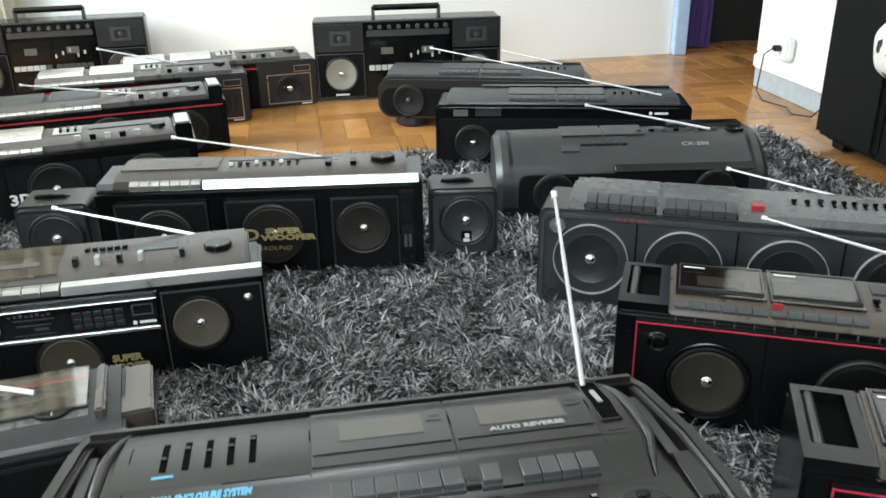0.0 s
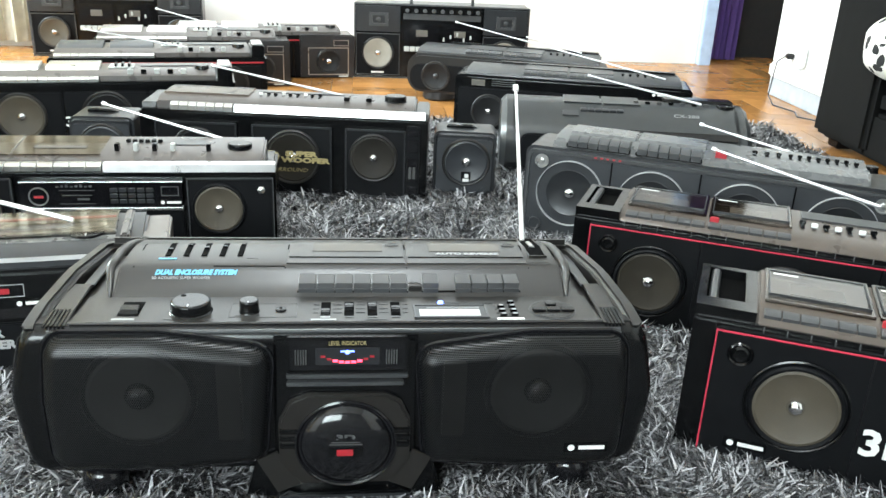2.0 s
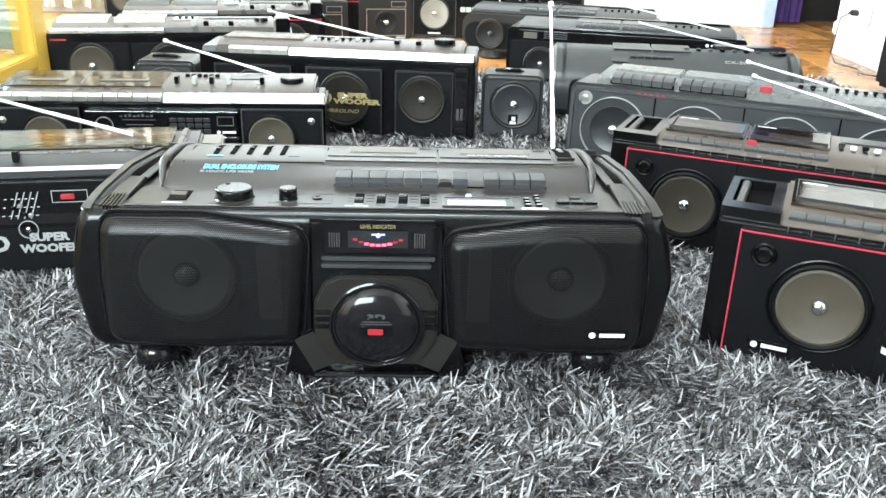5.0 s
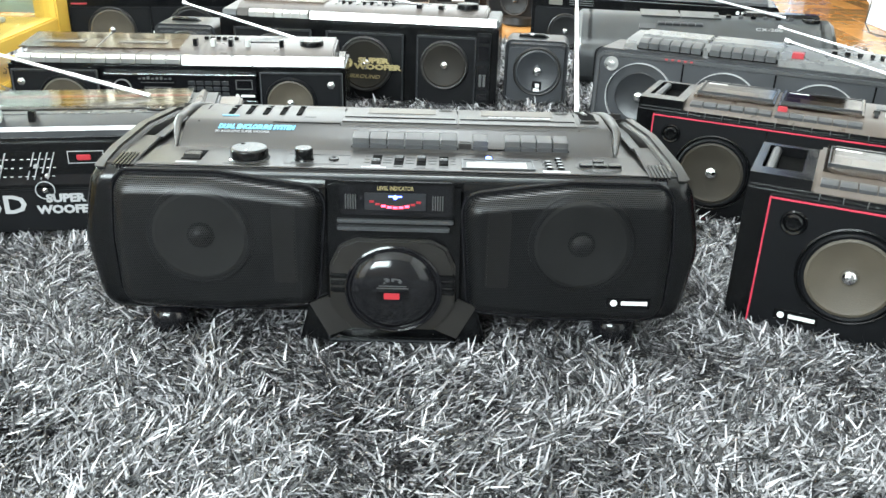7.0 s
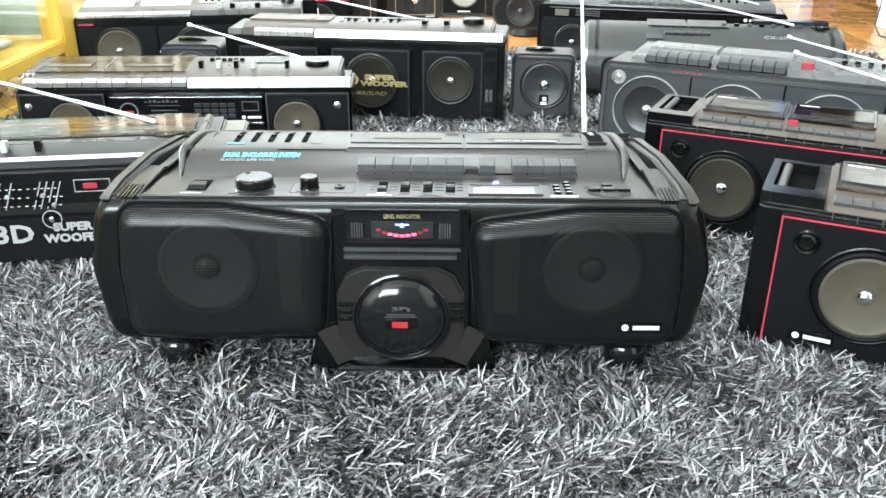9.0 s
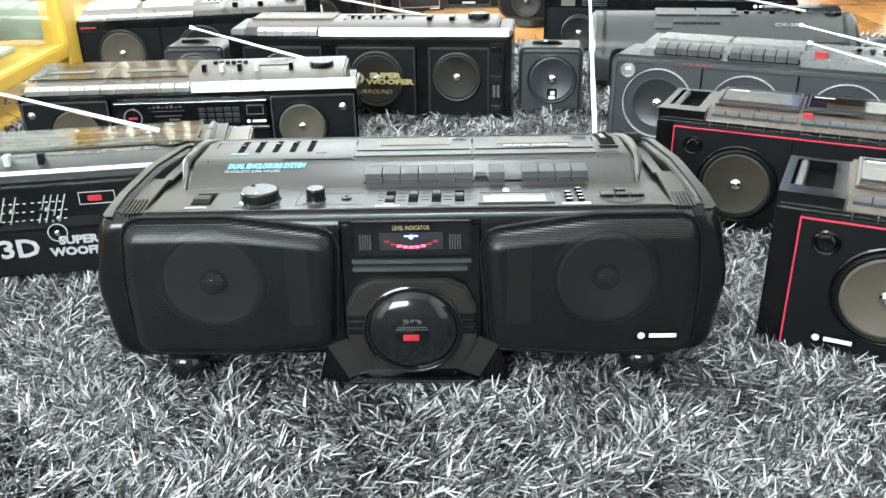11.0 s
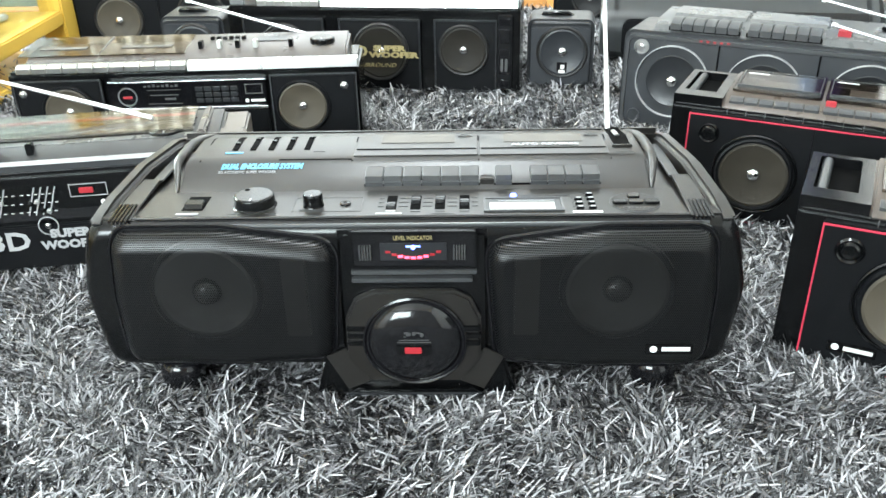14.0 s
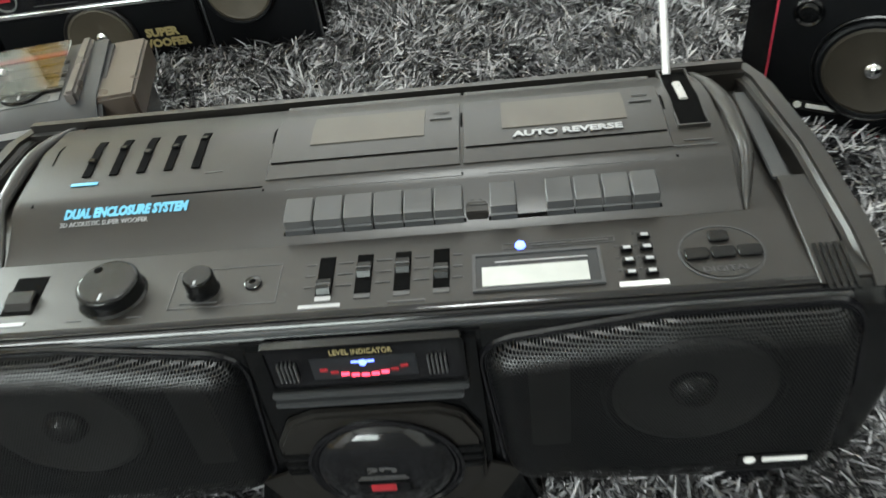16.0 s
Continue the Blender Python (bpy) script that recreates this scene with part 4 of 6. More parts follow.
    antenna(r, (0.2275, 0.234, 0.2215), (0.2315, 0.3690, 0.3915), 0.0031)
    return r


def red_line_radio(m, w, side_text, h, ant):
    """Black cabinet whose front panel is edged with a thin red line; carrying slot at the left."""
    r = thing("boombox", m, "black boombox with a red outlined front and large tan speakers", "boombox", GROUP)
    rnd = random.Random(4 + int(w * 100))
    d = 0.175
    part("body", bx(0.0, w, 0.008, d, 0.0, h, 0.004), BLACK, r)
    part("front_panel", bx(0.028, w - 0.028, 0.0, 0.012, 0.0, h - 0.006, 0.002), CLOTH, r)
    o, i = [(0.028, 0.002), (w - 0.028, 0.002), (w - 0.028, h - 0.008), (0.028, h - 0.008)], [(0.030, 0.004), (w - 0.030, 0.004), (w - 0.030, h - 0.010), (0.030, h - 0.010)]
    part("red_line", frame_of(o, i, "y", -0.0012, 0.001), PINK, r, "thin red line round the front")
    for x in (0.202, w - 0.202):
        part("panel_joint", bx(x - 0.0012, x + 0.0012, -0.0006, 0.001, 0.005, h - 0.011), GLOSS, r)
    zc = h - 0.0885
    for x, side in ((0.131, -1), (w - 0.131, 1)):
        speaker(r, x, zc, 0.0495, -0.002, CONE if side_text else CONEB, CHROME, CLOTH, 0.012, 0.21)
        part("speaker_rim", lathe([(0.0605, 0.0), (0.0605, 0.003), (0.0585, 0.004), (0.0570, 0.003), (0.0570, 0.0)], out(x, -0.001, zc), 40), BLACK, r)
        part("tweeter", lathe([(0.0, 0.002), (0.008, 0.0035), (0.011, 0.001), (0.0135, 0.003), (0.0155, 0.0)], out(x + side * 0.0715, -0.001, h - 0.0355), 24), BLACK, r)
    speaker(r, w / 2, zc, 0.055, -0.002, CONEG)
    logo(r, 0.058, 0.028, 0.051, -0.0005)
    if side_text:
        lettering("3D", 0.047, out(0.2375, -0.0012, 0.050), r, WHITE, bold=0.0014, stretch=1.1)
    # carrying slots at both ends, deck between
    for k in range(int((w - 0.16) / 0.026)):
        part("front_notch", bx(0.08 + k * 0.026, 0.0812 + k * 0.026, 0.004, 0.009, h - 0.006, h + 0.001), GREY, r)
    for s in (0, 1):
        x0 = 0.0 if s == 0 else w - 0.07
        part("slot_frame", frame_of([(x0, 0.015), (x0 + 0.07, 0.015), (x0 + 0.07, d - 0.012), (x0, d - 0.012)], [(x0 + 0.010, 0.044), (x0 + 0.056, 0.044), (x0 + 0.056, d - 0.024), (x0 + 0.010, d - 0.024)], "z", h - 0.005, h + 0.014), BLACK, r)
        part("slot_floor", bx(x0 + 0.008, x0 + 0.058, 0.042, d - 0.022, h, h + 0.0015), SLOTSHADE, r)
        part("slot_bar", rod((x0 + 0.019, 0.0435, h + 0.0075), (x0 + 0.019, d - 0.0235, h + 0.0075), 0.006, n=12), SILVERP, r)
    part("top_deck", prism([(0.012, h - 0.004), (0.02, h + 0.004), (0.05, h + 0.016), (d - 0.02, h + 0.02), (d - 0.005, h - 0.004)], "x", 0.07, w - 0.07, 0.003), BROWN, r)
    lw = 0.124
    for k in range(2):
        x0 = 0.078 + k * (lw + 0.004)
        lid = part("cassette_lid", prism([(0.05, h + 0.017), (d - 0.02, h + 0.0205), (d - 0.02, h + 0.0245), (0.05, h + 0.021)], "x", x0, x0 + lw, 0.001, 1), SMOKE, r, "smoked clear cassette lid")
        part("lid_edge", frame_of([(x0 + 0.004, 0.062), (x0 + lw - 0.004, 0.062), (x0 + lw - 0.004, d - 0.026), (x0 + 0.004, d - 0.026)], [(x0 + 0.0055, 0.0635), (x0 + lw - 0.0055, 0.0635), (x0 + lw - 0.0055, d - 0.0275), (x0 + 0.0055, d - 0.0275)], "z", h + 0.0212, h + 0.0252), DARKG, lid)
        part("tape_window", bx(x0 + 0.03, x0 + lw - 0.03, 0.085, d - 0.055, h + 0.0165, h + 0.0195), TAPE, lid)
        bars([(x0 + 0.01, x0 + 0.04, d - 0.038, d - 0.034)], WHITE, lid, z=h + 0.0235)
        keys(r, x0, x0 + lw, 6, 0.024, 0.04, h + 0.004, 0.009, GREY)
    part("red_button", bx(0.078 + lw + 0.006, 0.078 + lw + 0.02, 0.041, 0.046, h + 0.008, h + 0.0205, 0.001), RED, r)
    x0 = 0.078 + 2 * lw + 0.02
    for k in range(7):
        slider(r, x0 + k * 0.017, 0.075, h + 0.018, 0.03, 0.006, rnd.uniform(0.2, 0.8), WHITE if k % 2 else BLACK)
    part("scale_plate", bx(x0, w - 0.085, 0.11, 0.15, h + 0.0185, h + 0.0212, 0.0005), GREY, r)
    if ant:
        antenna(r, *from_world(m, *ant))
    return r


def four_ring_radio(m):
    r = thing("boombox", m, "grey boombox with four bright ringed speakers", "boombox", GROUP)
    rnd = random.Random(11)
    w, d, h = 0.70, 0.15, 0.186
    part("body", prism(rounded(0, w, 0, h, 0.016, 5), "y", 0.0, d, 0.006), DARKG, r)
    part("front_panel", prism(rounded(0.012, w - 0.012, 0.01, h - 0.012, 0.012, 4), "y", -0.004, 0.004, 0.002), PANEL, r)
    part("rim", frame_of(rounded(0.006, w - 0.006, 0.004, h - 0.006, 0.014, 4), rounded(0.012, w - 0.012, 0.01, h - 0.012, 0.012, 4), "y", -0.006, 0.003), GREY, r)
    for k, x in enumerate((0.098, 0.259, 0.431, 0.602)):
        s = part("speaker", lathe([(0.0665, 0.0), (0.0662, 0.0014), (0.060, 0.0012), (0.046, 0.0016), (0.012, 0.0008)], out(x, -0.004, 0.099), 40), PANEL, r)
        part("cone", lathe([(0.048, 0.0016), (0.0465, 0.0026), (0.045, 0.0018), (0.012, 0.0010)], out(x, -0.004, 0.099), 40), DARKG, s)
        part("dome", lathe([(0.0115, 0.0008), (0.0105, 0.005), (0.0075, 0.0085), (0.004, 0.0102), (0, 0.0106)], out(x, -0.004, 0.099), 20), CHROME, s)
        part("bright_ring", lathe([(0.0668, 0.0), (0.0668, 0.008), (0.0654, 0.008), (0.0654, 0.0)], out(x, -0.005, 0.099), 48), RING, s)
        if k:
            part("panel_joint", bx(0.0065 + k * 0.1695 - 0.0015, 0.0065 + k * 0.1695 + 0.0015, -0.0055, -0.003, 0.012, h - 0.014), GLOSS, r)
    for x in (0.036, w - 0.036):
        t = part("tweeter", lathe([(0.014, 0), (0.014, 0.004), (0.012, 0.004), (0.011, 0.001), (0.006, 0.001), (0.005, 0.005), (0, 0.006)], out(x, -0.004, h - 0.028), 24), SILVER, r)
        part("port", lathe([(0.013, 0), (0.013, 0.003), (0.0115, 0.003), (0.011, -0.003), (0, -0.003)], out(x - 0.004, -0.004, 0.026), 24), GREY, r)
    part("top_deck", prism([(0.01, h - 0.006), (0.02, h + 0.012), (0.05, h + 0.022), (d - 0.02, h + 0.026), (d - 0.006, h - 0.006)], "x", 0.05, w - 0.06, 0.006), PALETOP, r)
    for k in range(2):
        x0 = 0.08 + k * 0.1365
        part("cassette_lid", prism([(0.05, h + 0.021), (0.058, h + 0.0275), (d - 0.03, h + 0.0305), (d - 0.018, h + 0.022)], "x", x0 - 0.004, x0 + 0.1305, 0.003, 2), PALETOP, r)
        part("key_tray", bx(x0, x0 + 0.126, 0.006, 0.046, h + 0.004, h + 0.012, 0.001), BLACK, r)
        keys(r, x0 + 0.002, x0 + 0.124, 6, 0.004, 0.044, h + 0.006, 0.018, GREY)
    for k in range(5):
        part("red_lamp", bx(0.14 + k * 0.012, 0.145 + k * 0.012, -0.0065, -0.004, h - 0.010, h - 0.0065), RED, r)
    part("red_button", bx(0.364, 0.385, 0.028, 0.052, h + 0.014, h + 0.025, 0.001), RED, r)
    for k in range(3):
        slider(r, 0.435 + k * 0.022, 0.07, h + 0.0235, 0.03, 0.006, rnd.uniform(0.2, 0.8), BLACK)
    for k in range(8):
        slider(r, 0.50 + k * 0.0165, 0.075, h + 0.0237, 0.036, 0.005, rnd.uniform(0.3, 0.7), BLACK)
    knob(r, 0.645, 0.09, h + 0.012, 0.013, 0.012)
    antenna(r, *from_world(m, (0.906, 0.785, 0.18), (0.72, 0.88, 0.22)))
    return r


def plain_round_radio(m):
    """Smooth grey radio with a rounded top and a shallow front lip."""
    r = thing("boombox", m, "dark grey rounded boombox with a smooth sloping top", "boombox", GROUP)
    rnd = random.Random(21)
    w, d, h = 0.63, 0.19, 0.17
    prof = [(0.02, 0.012), (0.0, 0.03), (-0.004, 0.08), (0.004, 0.11), (0.024, 0.128), (0.05, 0.15), (0.085, 0.17), (0.12, 0.178), (0.165, 0.172), (d, 0.15), (d, 0.03), (d - 0.02, 0.01)]
    part("body", prism(prof, "x", 0.03, w - 0.03, 0.0), MIDG, r)
    for s in (0, 1):
        x0, x1 = (0.0, 0.04) if s == 0 else (w - 0.04, w)
        inset = [(y + (0.012 if y < 0.09 else -0.012), z * 0.9 + 0.006) for y, z in prof]
        bm = bmesh.new()
        xa, xm, xb = (x1, x0 + 0.014, x0) if s == 0 else (x0, x1 - 0.014, x1)
        rows = [[bm.verts.new((xx, y, z)) for y, z in pts] for xx, pts in ((xa, prof), (xm, prof), (xb, inset))]
        n = len(prof)
        for a, c in zip(rows, rows[1:]):
            for i in range(n):
                bm.faces.new((a[i], c[i], c[(i + 1) % n], a[(i + 1) % n]))
        bm.faces.new(rows[-1])
        bm.faces.new(rows[0][::-1])
        bmesh.ops.recalc_face_normals(bm, faces=bm.faces)
        part("end_cap", bm, MIDG, r)
    part("front_panel", prism(rounded(0.05, w - 0.05, 0.018, 0.108, 0.02, 5), "y", -0.009, 0.004, 0.003), CLOTH, r)
    speaker(r, 0.13, 0.065, 0.043, -0.008, CONEG, GREY)
    speaker(r, w - 0.13, 0.065, 0.043, -0.008, CONEG, GREY)
    part("front_lip", prism([(-0.004, 0.112), (0.008, 0.126), (0.014, 0.122), (0.002, 0.108)], "x", 0.27, w - 0.04, 0.002), GLOSS, r)
    up = lambda y: 0.15 + (y - 0.05) * 0.571
    tilt = math.degrees(math.atan(0.571))
    for k in range(2):
        x0 = 0.16 + k * 0.10
        part("cassette_lid", prism([(0.088, 0.172), (0.15, 0.178), (0.15, 0.181), (0.088, 0.175)], "x", x0, x0 + 0.096, 0.001, 1), MIDG, r)
    keys(r, 0.20, 0.31, 6, 0.06, 0.078, 0.156, 0.008, DARKG)
    part("display", prism([(0.045, 0.1475), (0.062, 0.157), (0.061, 0.159), (0.044, 0.1495)], "x", 0.155, 0.195), GREY, r)
    for k in range(7):
        part("button", bx(0.34 + k * 0.03, 0.352 + k * 0.03, 0.105, 0.115, 0.172, 0.181, 0.001), BLACK if k % 2 else KEY, r)
    knob(r, 0.575, 0.11, 0.172, 0.022, 0.009)
    part("rear_bar", prism([(0.12, 0.165), (0.17, 0.165), (0.165, 0.186), (0.13, 0.186)], "x", 0.42, w - 0.03, 0.003), BLACK, r)
    lettering("CX-200", 0.0155, pose(0.468, 0.0535, 0.1545, tilt, 0, 0), r, RING, stretch=1.3)
    antenna(r, *from_world(m, (0.886, 1.30, 0.172), (0.616, 1.387, 0.222)))
    return r


def dark_box_radio(m, oval=False):
    """Dark boombox of plain box shape (or with rounded ends on a ring foot)."""
    r = thing("boombox", m, "dark grey rounded boombox on a ring foot" if oval else "black boxy boombox with rows of keys on top", "boombox", GROUP)
    rnd = random.Random(31 + oval)
    w, d = 0.69, 0.17
    h = 0.165
    z0 = 0.03 if oval else 0.0
    part("body", prism(rounded(0, w, z0, h, 0.05 if oval else 0.014, 6), "y", 0.0, d, 0.008), BLACK if not oval else CHAR, r)
    part("front_panel", prism(rounded(0.012, w - 0.012, z0 + 0.01, h - 0.035, 0.04 if oval else 0.008, 6), "y", -0.006, 0.002, 0.003), CLOTH, r)
    for x in (0.105, w - 0.105):
        speaker(r, x, z0 + 0.062, 0.046, -0.005, CONEG, GREY if oval else CHROME)
    part("top_deck", prism([(0.006, h - 0.01), (0.016, h + 0.006), (0.05, h + 0.016), (d - 0.025, h + 0.018), (d - 0.004, h - 0.01)], "x", 0.03, w - 0.03, 0.005), DARKG, r)
    for k in range(2):
        x0 = 0.2 + k * 0.135
        part("cassette_lid", prism([(0.06, h + 0.0155), (d - 0.035, h + 0.017), (d - 0.035, h + 0.021), (0.06, h + 0.0195)], "x", x0, x0 + 0.128, 0.001, 1), GREY, r)
        keys(r, x0, x0 + 0.128, 6, 0.02, 0.045, h + 0.008, 0.011, KEY)
    for k in range(6):
        slider(r, 0.49 + k * 0.022, 0.08, h + 0.0165, 0.03, 0.005, rnd.uniform(0.2, 0.8), BLACK)
    part("rear_bar", bx(0.12, w - 0.04, d - 0.03, d - 0.006, h, h + 0.024, 0.003), BLACK, r)
    if not oval:
        part("pale_badge", bx(0.05, 0.09, -0.002, 0.001, h - 0.03, h - 0.012, 0.0008), TAPE, r)
        for k in range(4):
            part("vent_rib", bx(0.11, 0.18, -0.0025, 0.001, h - 0.028 + k * 0.006, h - 0.0255 + k * 0.006), GREY, r)
        logo(r, w - 0.12, h - 0.02, 0.06, 0.0)
    else:
        part("ring_foot", lathe([(0.05, 0.035), (0.056, 0.03), (0.058, 0.008), (0.054, 0.002), (0.03, 0.002), (0.03, 0.035)], pose(0.105, 0.06, 0)), DARKG, r)
        part("ring_foot", lathe([(0.05, 0.035), (0.056, 0.03), (0.058, 0.008), (0.054, 0.002), (0.03, 0.002), (0.03, 0.035)], pose(w - 0.105, 0.06, 0)), DARKG, r)
    antenna(r, *(((w - 0.1, d - 0.03, h + 0.02), (0.4, d - 0.03, h + 0.06)) if oval else from_world(m, (0.913, 1.647, 0.17), (0.319, 1.85, 0.288))), 0.0026)
    return r


def tall_radio(m, cone=CONEW, label="tall silver-edged black boombox with carrying handle and cream speakers"):
    r = thing("boombox", m, label, "boombox", GROUP)
    rnd = random.Random(41)
    w, d, h = 0.68, 0.13, 0.285
    part("body", bx(0, w, 0, d, 0.0, h, 0.006), BLACK, r)
    part("edge", frame_of([(0, 0), (w, 0), (w, h), (0, h)], [(0.006, 0.006), (w - 0.006, 0.006), (w - 0.006, h - 0.006), (0.006, h - 0.006)], "y", -0.004, 0.003), GREY, r)
    for s in (0, 1):
        x0 = 0.008 if s == 0 else w - 0.178
        p = part("speaker_panel", bx(x0, x0 + 0.17, -0.008, 0.002, 0.012, 0.172, 0.002), CLOTH, r)
        part("panel_edge", frame_of([(x0, 0.012), (x0 + 0.17, 0.012), (x0 + 0.17, 0.172), (x0, 0.172)], [(x0 + 0.003, 0.015), (x0 + 0.167, 0.015), (x0 + 0.167, 0.169), (x0 + 0.003, 0.169)], "y", -0.010, -0.006), GREY, p)
        speaker(r, x0 + 0.085, 0.098, 0.056, -0.009, cone, CHROME, RUBBER)
        part("badge", bx(x0 + 0.06, x0 + 0.11, -0.010, -0.007, 0.02, 0.026), WHITE, p)
        q = part("tweeter_panel", bx(x0, x0 + 0.17, -0.007, 0.002, 0.178, 0.276, 0.002), DARKG, r)
        part("horn", frame_of([(x0 + 0.05, 0.2), (x0 + 0.125, 0.2), (x0 + 0.125, 0.25), (x0 + 0.05, 0.25)], [(x0 + 0.064, 0.21), (x0 + 0.111, 0.21), (x0 + 0.111, 0.24), (x0 + 0.064, 0.24)], "y", -0.012, -0.005), GREY, q)
        part("horn_core", lathe([(0, 0.004), (0.008, 0.003), (0.011, 0)], out(x0 + 0.0875, -0.007, 0.225), 16), GREY, q)
    part("control_panel", bx(0.185, w - 0.185, -0.006, 0.002, 0.01, 0.272, 0.002), BLACK, r)
    for k in range(2):
        x0 = 0.195 + k * 0.148
        t = part("cassette_door", bx(x0, x0 + 0.135, -0.012, -0.004, 0.135, 0.215, 0.003), GLOSS, r)
        part("tape_window", bx(x0 + 0.045, x0 + 0.09, -0.0135, -0.011, 0.165, 0.19, 0.001), TAPE, t)
        for i in range(6):
            part("key", bx(x0 + i * 0.0225, x0 + 0.020 + i * 0.0225, -0.016, -0.004, 0.108, 0.126, 0.001), LCD if k == 0 and i < 5 else KEY, r)
    part("tuning_scale", bx(0.19, w - 0.19, -0.0085, -0.004, 0.228, 0.25, 0.001), GREY, r)
    for i in range(9):
        part("control_knob", lathe([(0, 0.012), (0.007, 0.012), (0.008, 0)], out(0.205 + i * 0.034, -0.006, 0.261), 14), KEY, r)
    for i in range(5):
        part("level_slider", bx(0.345 + i * 0.026, 0.352 + i * 0.026, -0.017, -0.012, 0.15 + 0.01 * (i % 3), 0.165 + 0.01 * (i % 3), 0.001), LCD, r)
    hd = part("handle", rod((0.22, d * 0.5, h + 0.035), (w - 0.22, d * 0.5, h + 0.035), 0.011, n=14), BLACK, r, "black carrying handle")
    for x in (0.22, w - 0.22):
        part("handle_arm", bx(x - 0.006, x + 0.006, d * 0.5 - 0.009, d * 0.5 + 0.009, h - 0.005, h + 0.04, 0.002), GREY, hd)
    return r


def woofer_radio(m):
    """Silver-topped radio with three square speaker panels and gold lettering."""
    r = thing("boombox", m, "black boombox with silver top strip and gold lettered woofer", "boombox", GROUP)
    rnd = random.Random(51)
    w, d, h = 0.6425, 0.145, 0.182
    part("body", bx(0, w, 0.006, d, 0.0, h, 0.005), BLACK, r)
    for x0, x1 in ((0.038, 0.2186), (0.2525, 0.43), (0.46, 0.594)):
        p = part("speaker_panel", bx(x0, x1, -0.006, 0.008, 0.006, h - 0.022, 0.004), CLOTH, r)
        part("panel_edge", frame_of([(x0, 0.006), (x1, 0.006), (x1, h - 0.022), (x0, h - 0.022)], [(x0 + 0.003, 0.009), (x1 - 0.003, 0.009), (x1 - 0.003, h - 0.025), (x0 + 0.003, h - 0.025)], "y", -0.0075, -0.004), DARKG, p)
    p = part("switch_panel", bx(0.5955, 0.626, -0.006, 0.008, 0.012, h - 0.012, 0.002), CLOTH, r)
    speaker(r, 0.13, 0.092, 0.052, -0.007, CONEG)
    speaker(r, 0.343, 0.091, 0.056, -0.007, CONED, CHROME, RUBBER, 0.012, 0.26)
    speaker(r, 0.5235, 0.097, 0.049, -0.007, CONED)
    lettering("3D", 0.033, out(0.294, -0.0205, 0.0835), r, GOLD, bold=0.001, stretch=1.15, label="gold printed lettering")
    lettering("SUPER", 0.0155, out(0.3645, -0.0205, 0.0962), r, GOLD, bold=0.0009, stretch=1.6)
    lettering("WOOFER", 0.0155, out(0.374, -0.0205, 0.0822), r, GOLD, bold=0.0009, stretch=1.6)
    lettering("SURROUND", 0.0125, out(0.336, -0.0205, 0.0610), r, GOLD, shear=0.3, stretch=1.25)
    for z0, z1 in ((0.02, 0.035), (0.046, 0.1), (0.112, 0.142), (0.15, 0.163)):
        part("side_switch", bx(0.599, 0.622, -0.0085, -0.005, z0, z1, 0.001), GLOSS, p)
    for x in (0.603, 0.612):
        part("switch_cap", bx(x, x + 0.006, -0.0115, -0.008, 0.053, 0.08, 0.0008), KEY, p)
    part("silver_strip", prism([(0.012, h - 0.001), (0.016, h + 0.014), (0.024, h + 0.016), (0.024, h - 0.001)], "x", 0.21, w - 0.006, 0.001, 1), SILVER, r, "brushed silver strip")
    keys(r, 0.068, 0.207, 7, 0.012, 0.03, h, 0.016, SILVER)
    part("top_deck", prism([(0.026, h - 0.004), (0.028, h + 0.016), (0.05, h + 0.028), (d - 0.016, h + 0.032), (d - 0.004, h - 0.004)], "x", 0.035, w - 0.03, 0.004), SHEENDECK, r)
    for s in (0, 1):
        x0, x1 = (0.0, 0.036) if s == 0 else (w - 0.03, w)
        part("silver_end", prism([(0.026, h - 0.002), (0.03, h + 0.012), (d - 0.01, h + 0.02), (d - 0.006, h - 0.002)], "x", x0, x1, 0.003), GREY, r)
    lid = part("cassette_lid", prism([(0.052, h + 0.0275), (d - 0.02, h + 0.031), (d - 0.02, h + 0.036), (0.052, h + 0.0325)], "x", 0.045, 0.235, 0.001, 1), SMOKE, r, "smoked clear cassette lid")
    for i in range(9):
        slider(r, 0.26 + i * 0.0165, 0.075, h + 0.0295, 0.03, 0.005, rnd.uniform(0.2, 0.8), BLACK if i % 3 else WHITE)
    part("scale_plate", bx(0.25, 0.46, 0.1, 0.12, h + 0.0305, h + 0.0325, 0.0005), GREY, r)
    for x in (0.45, 0.5):
        part("switch", bx(x, x + 0.012, 0.05, 0.08, h + 0.028, h + 0.037, 0.001), BLACK, r)
    knob(r, 0.565, 0.075, h + 0.029, 0.025, 0.013)
    antenna(r, *from_world(m, (0.008, 1.205, 0.19), (-0.304, 1.201, 0.257)))
    return r


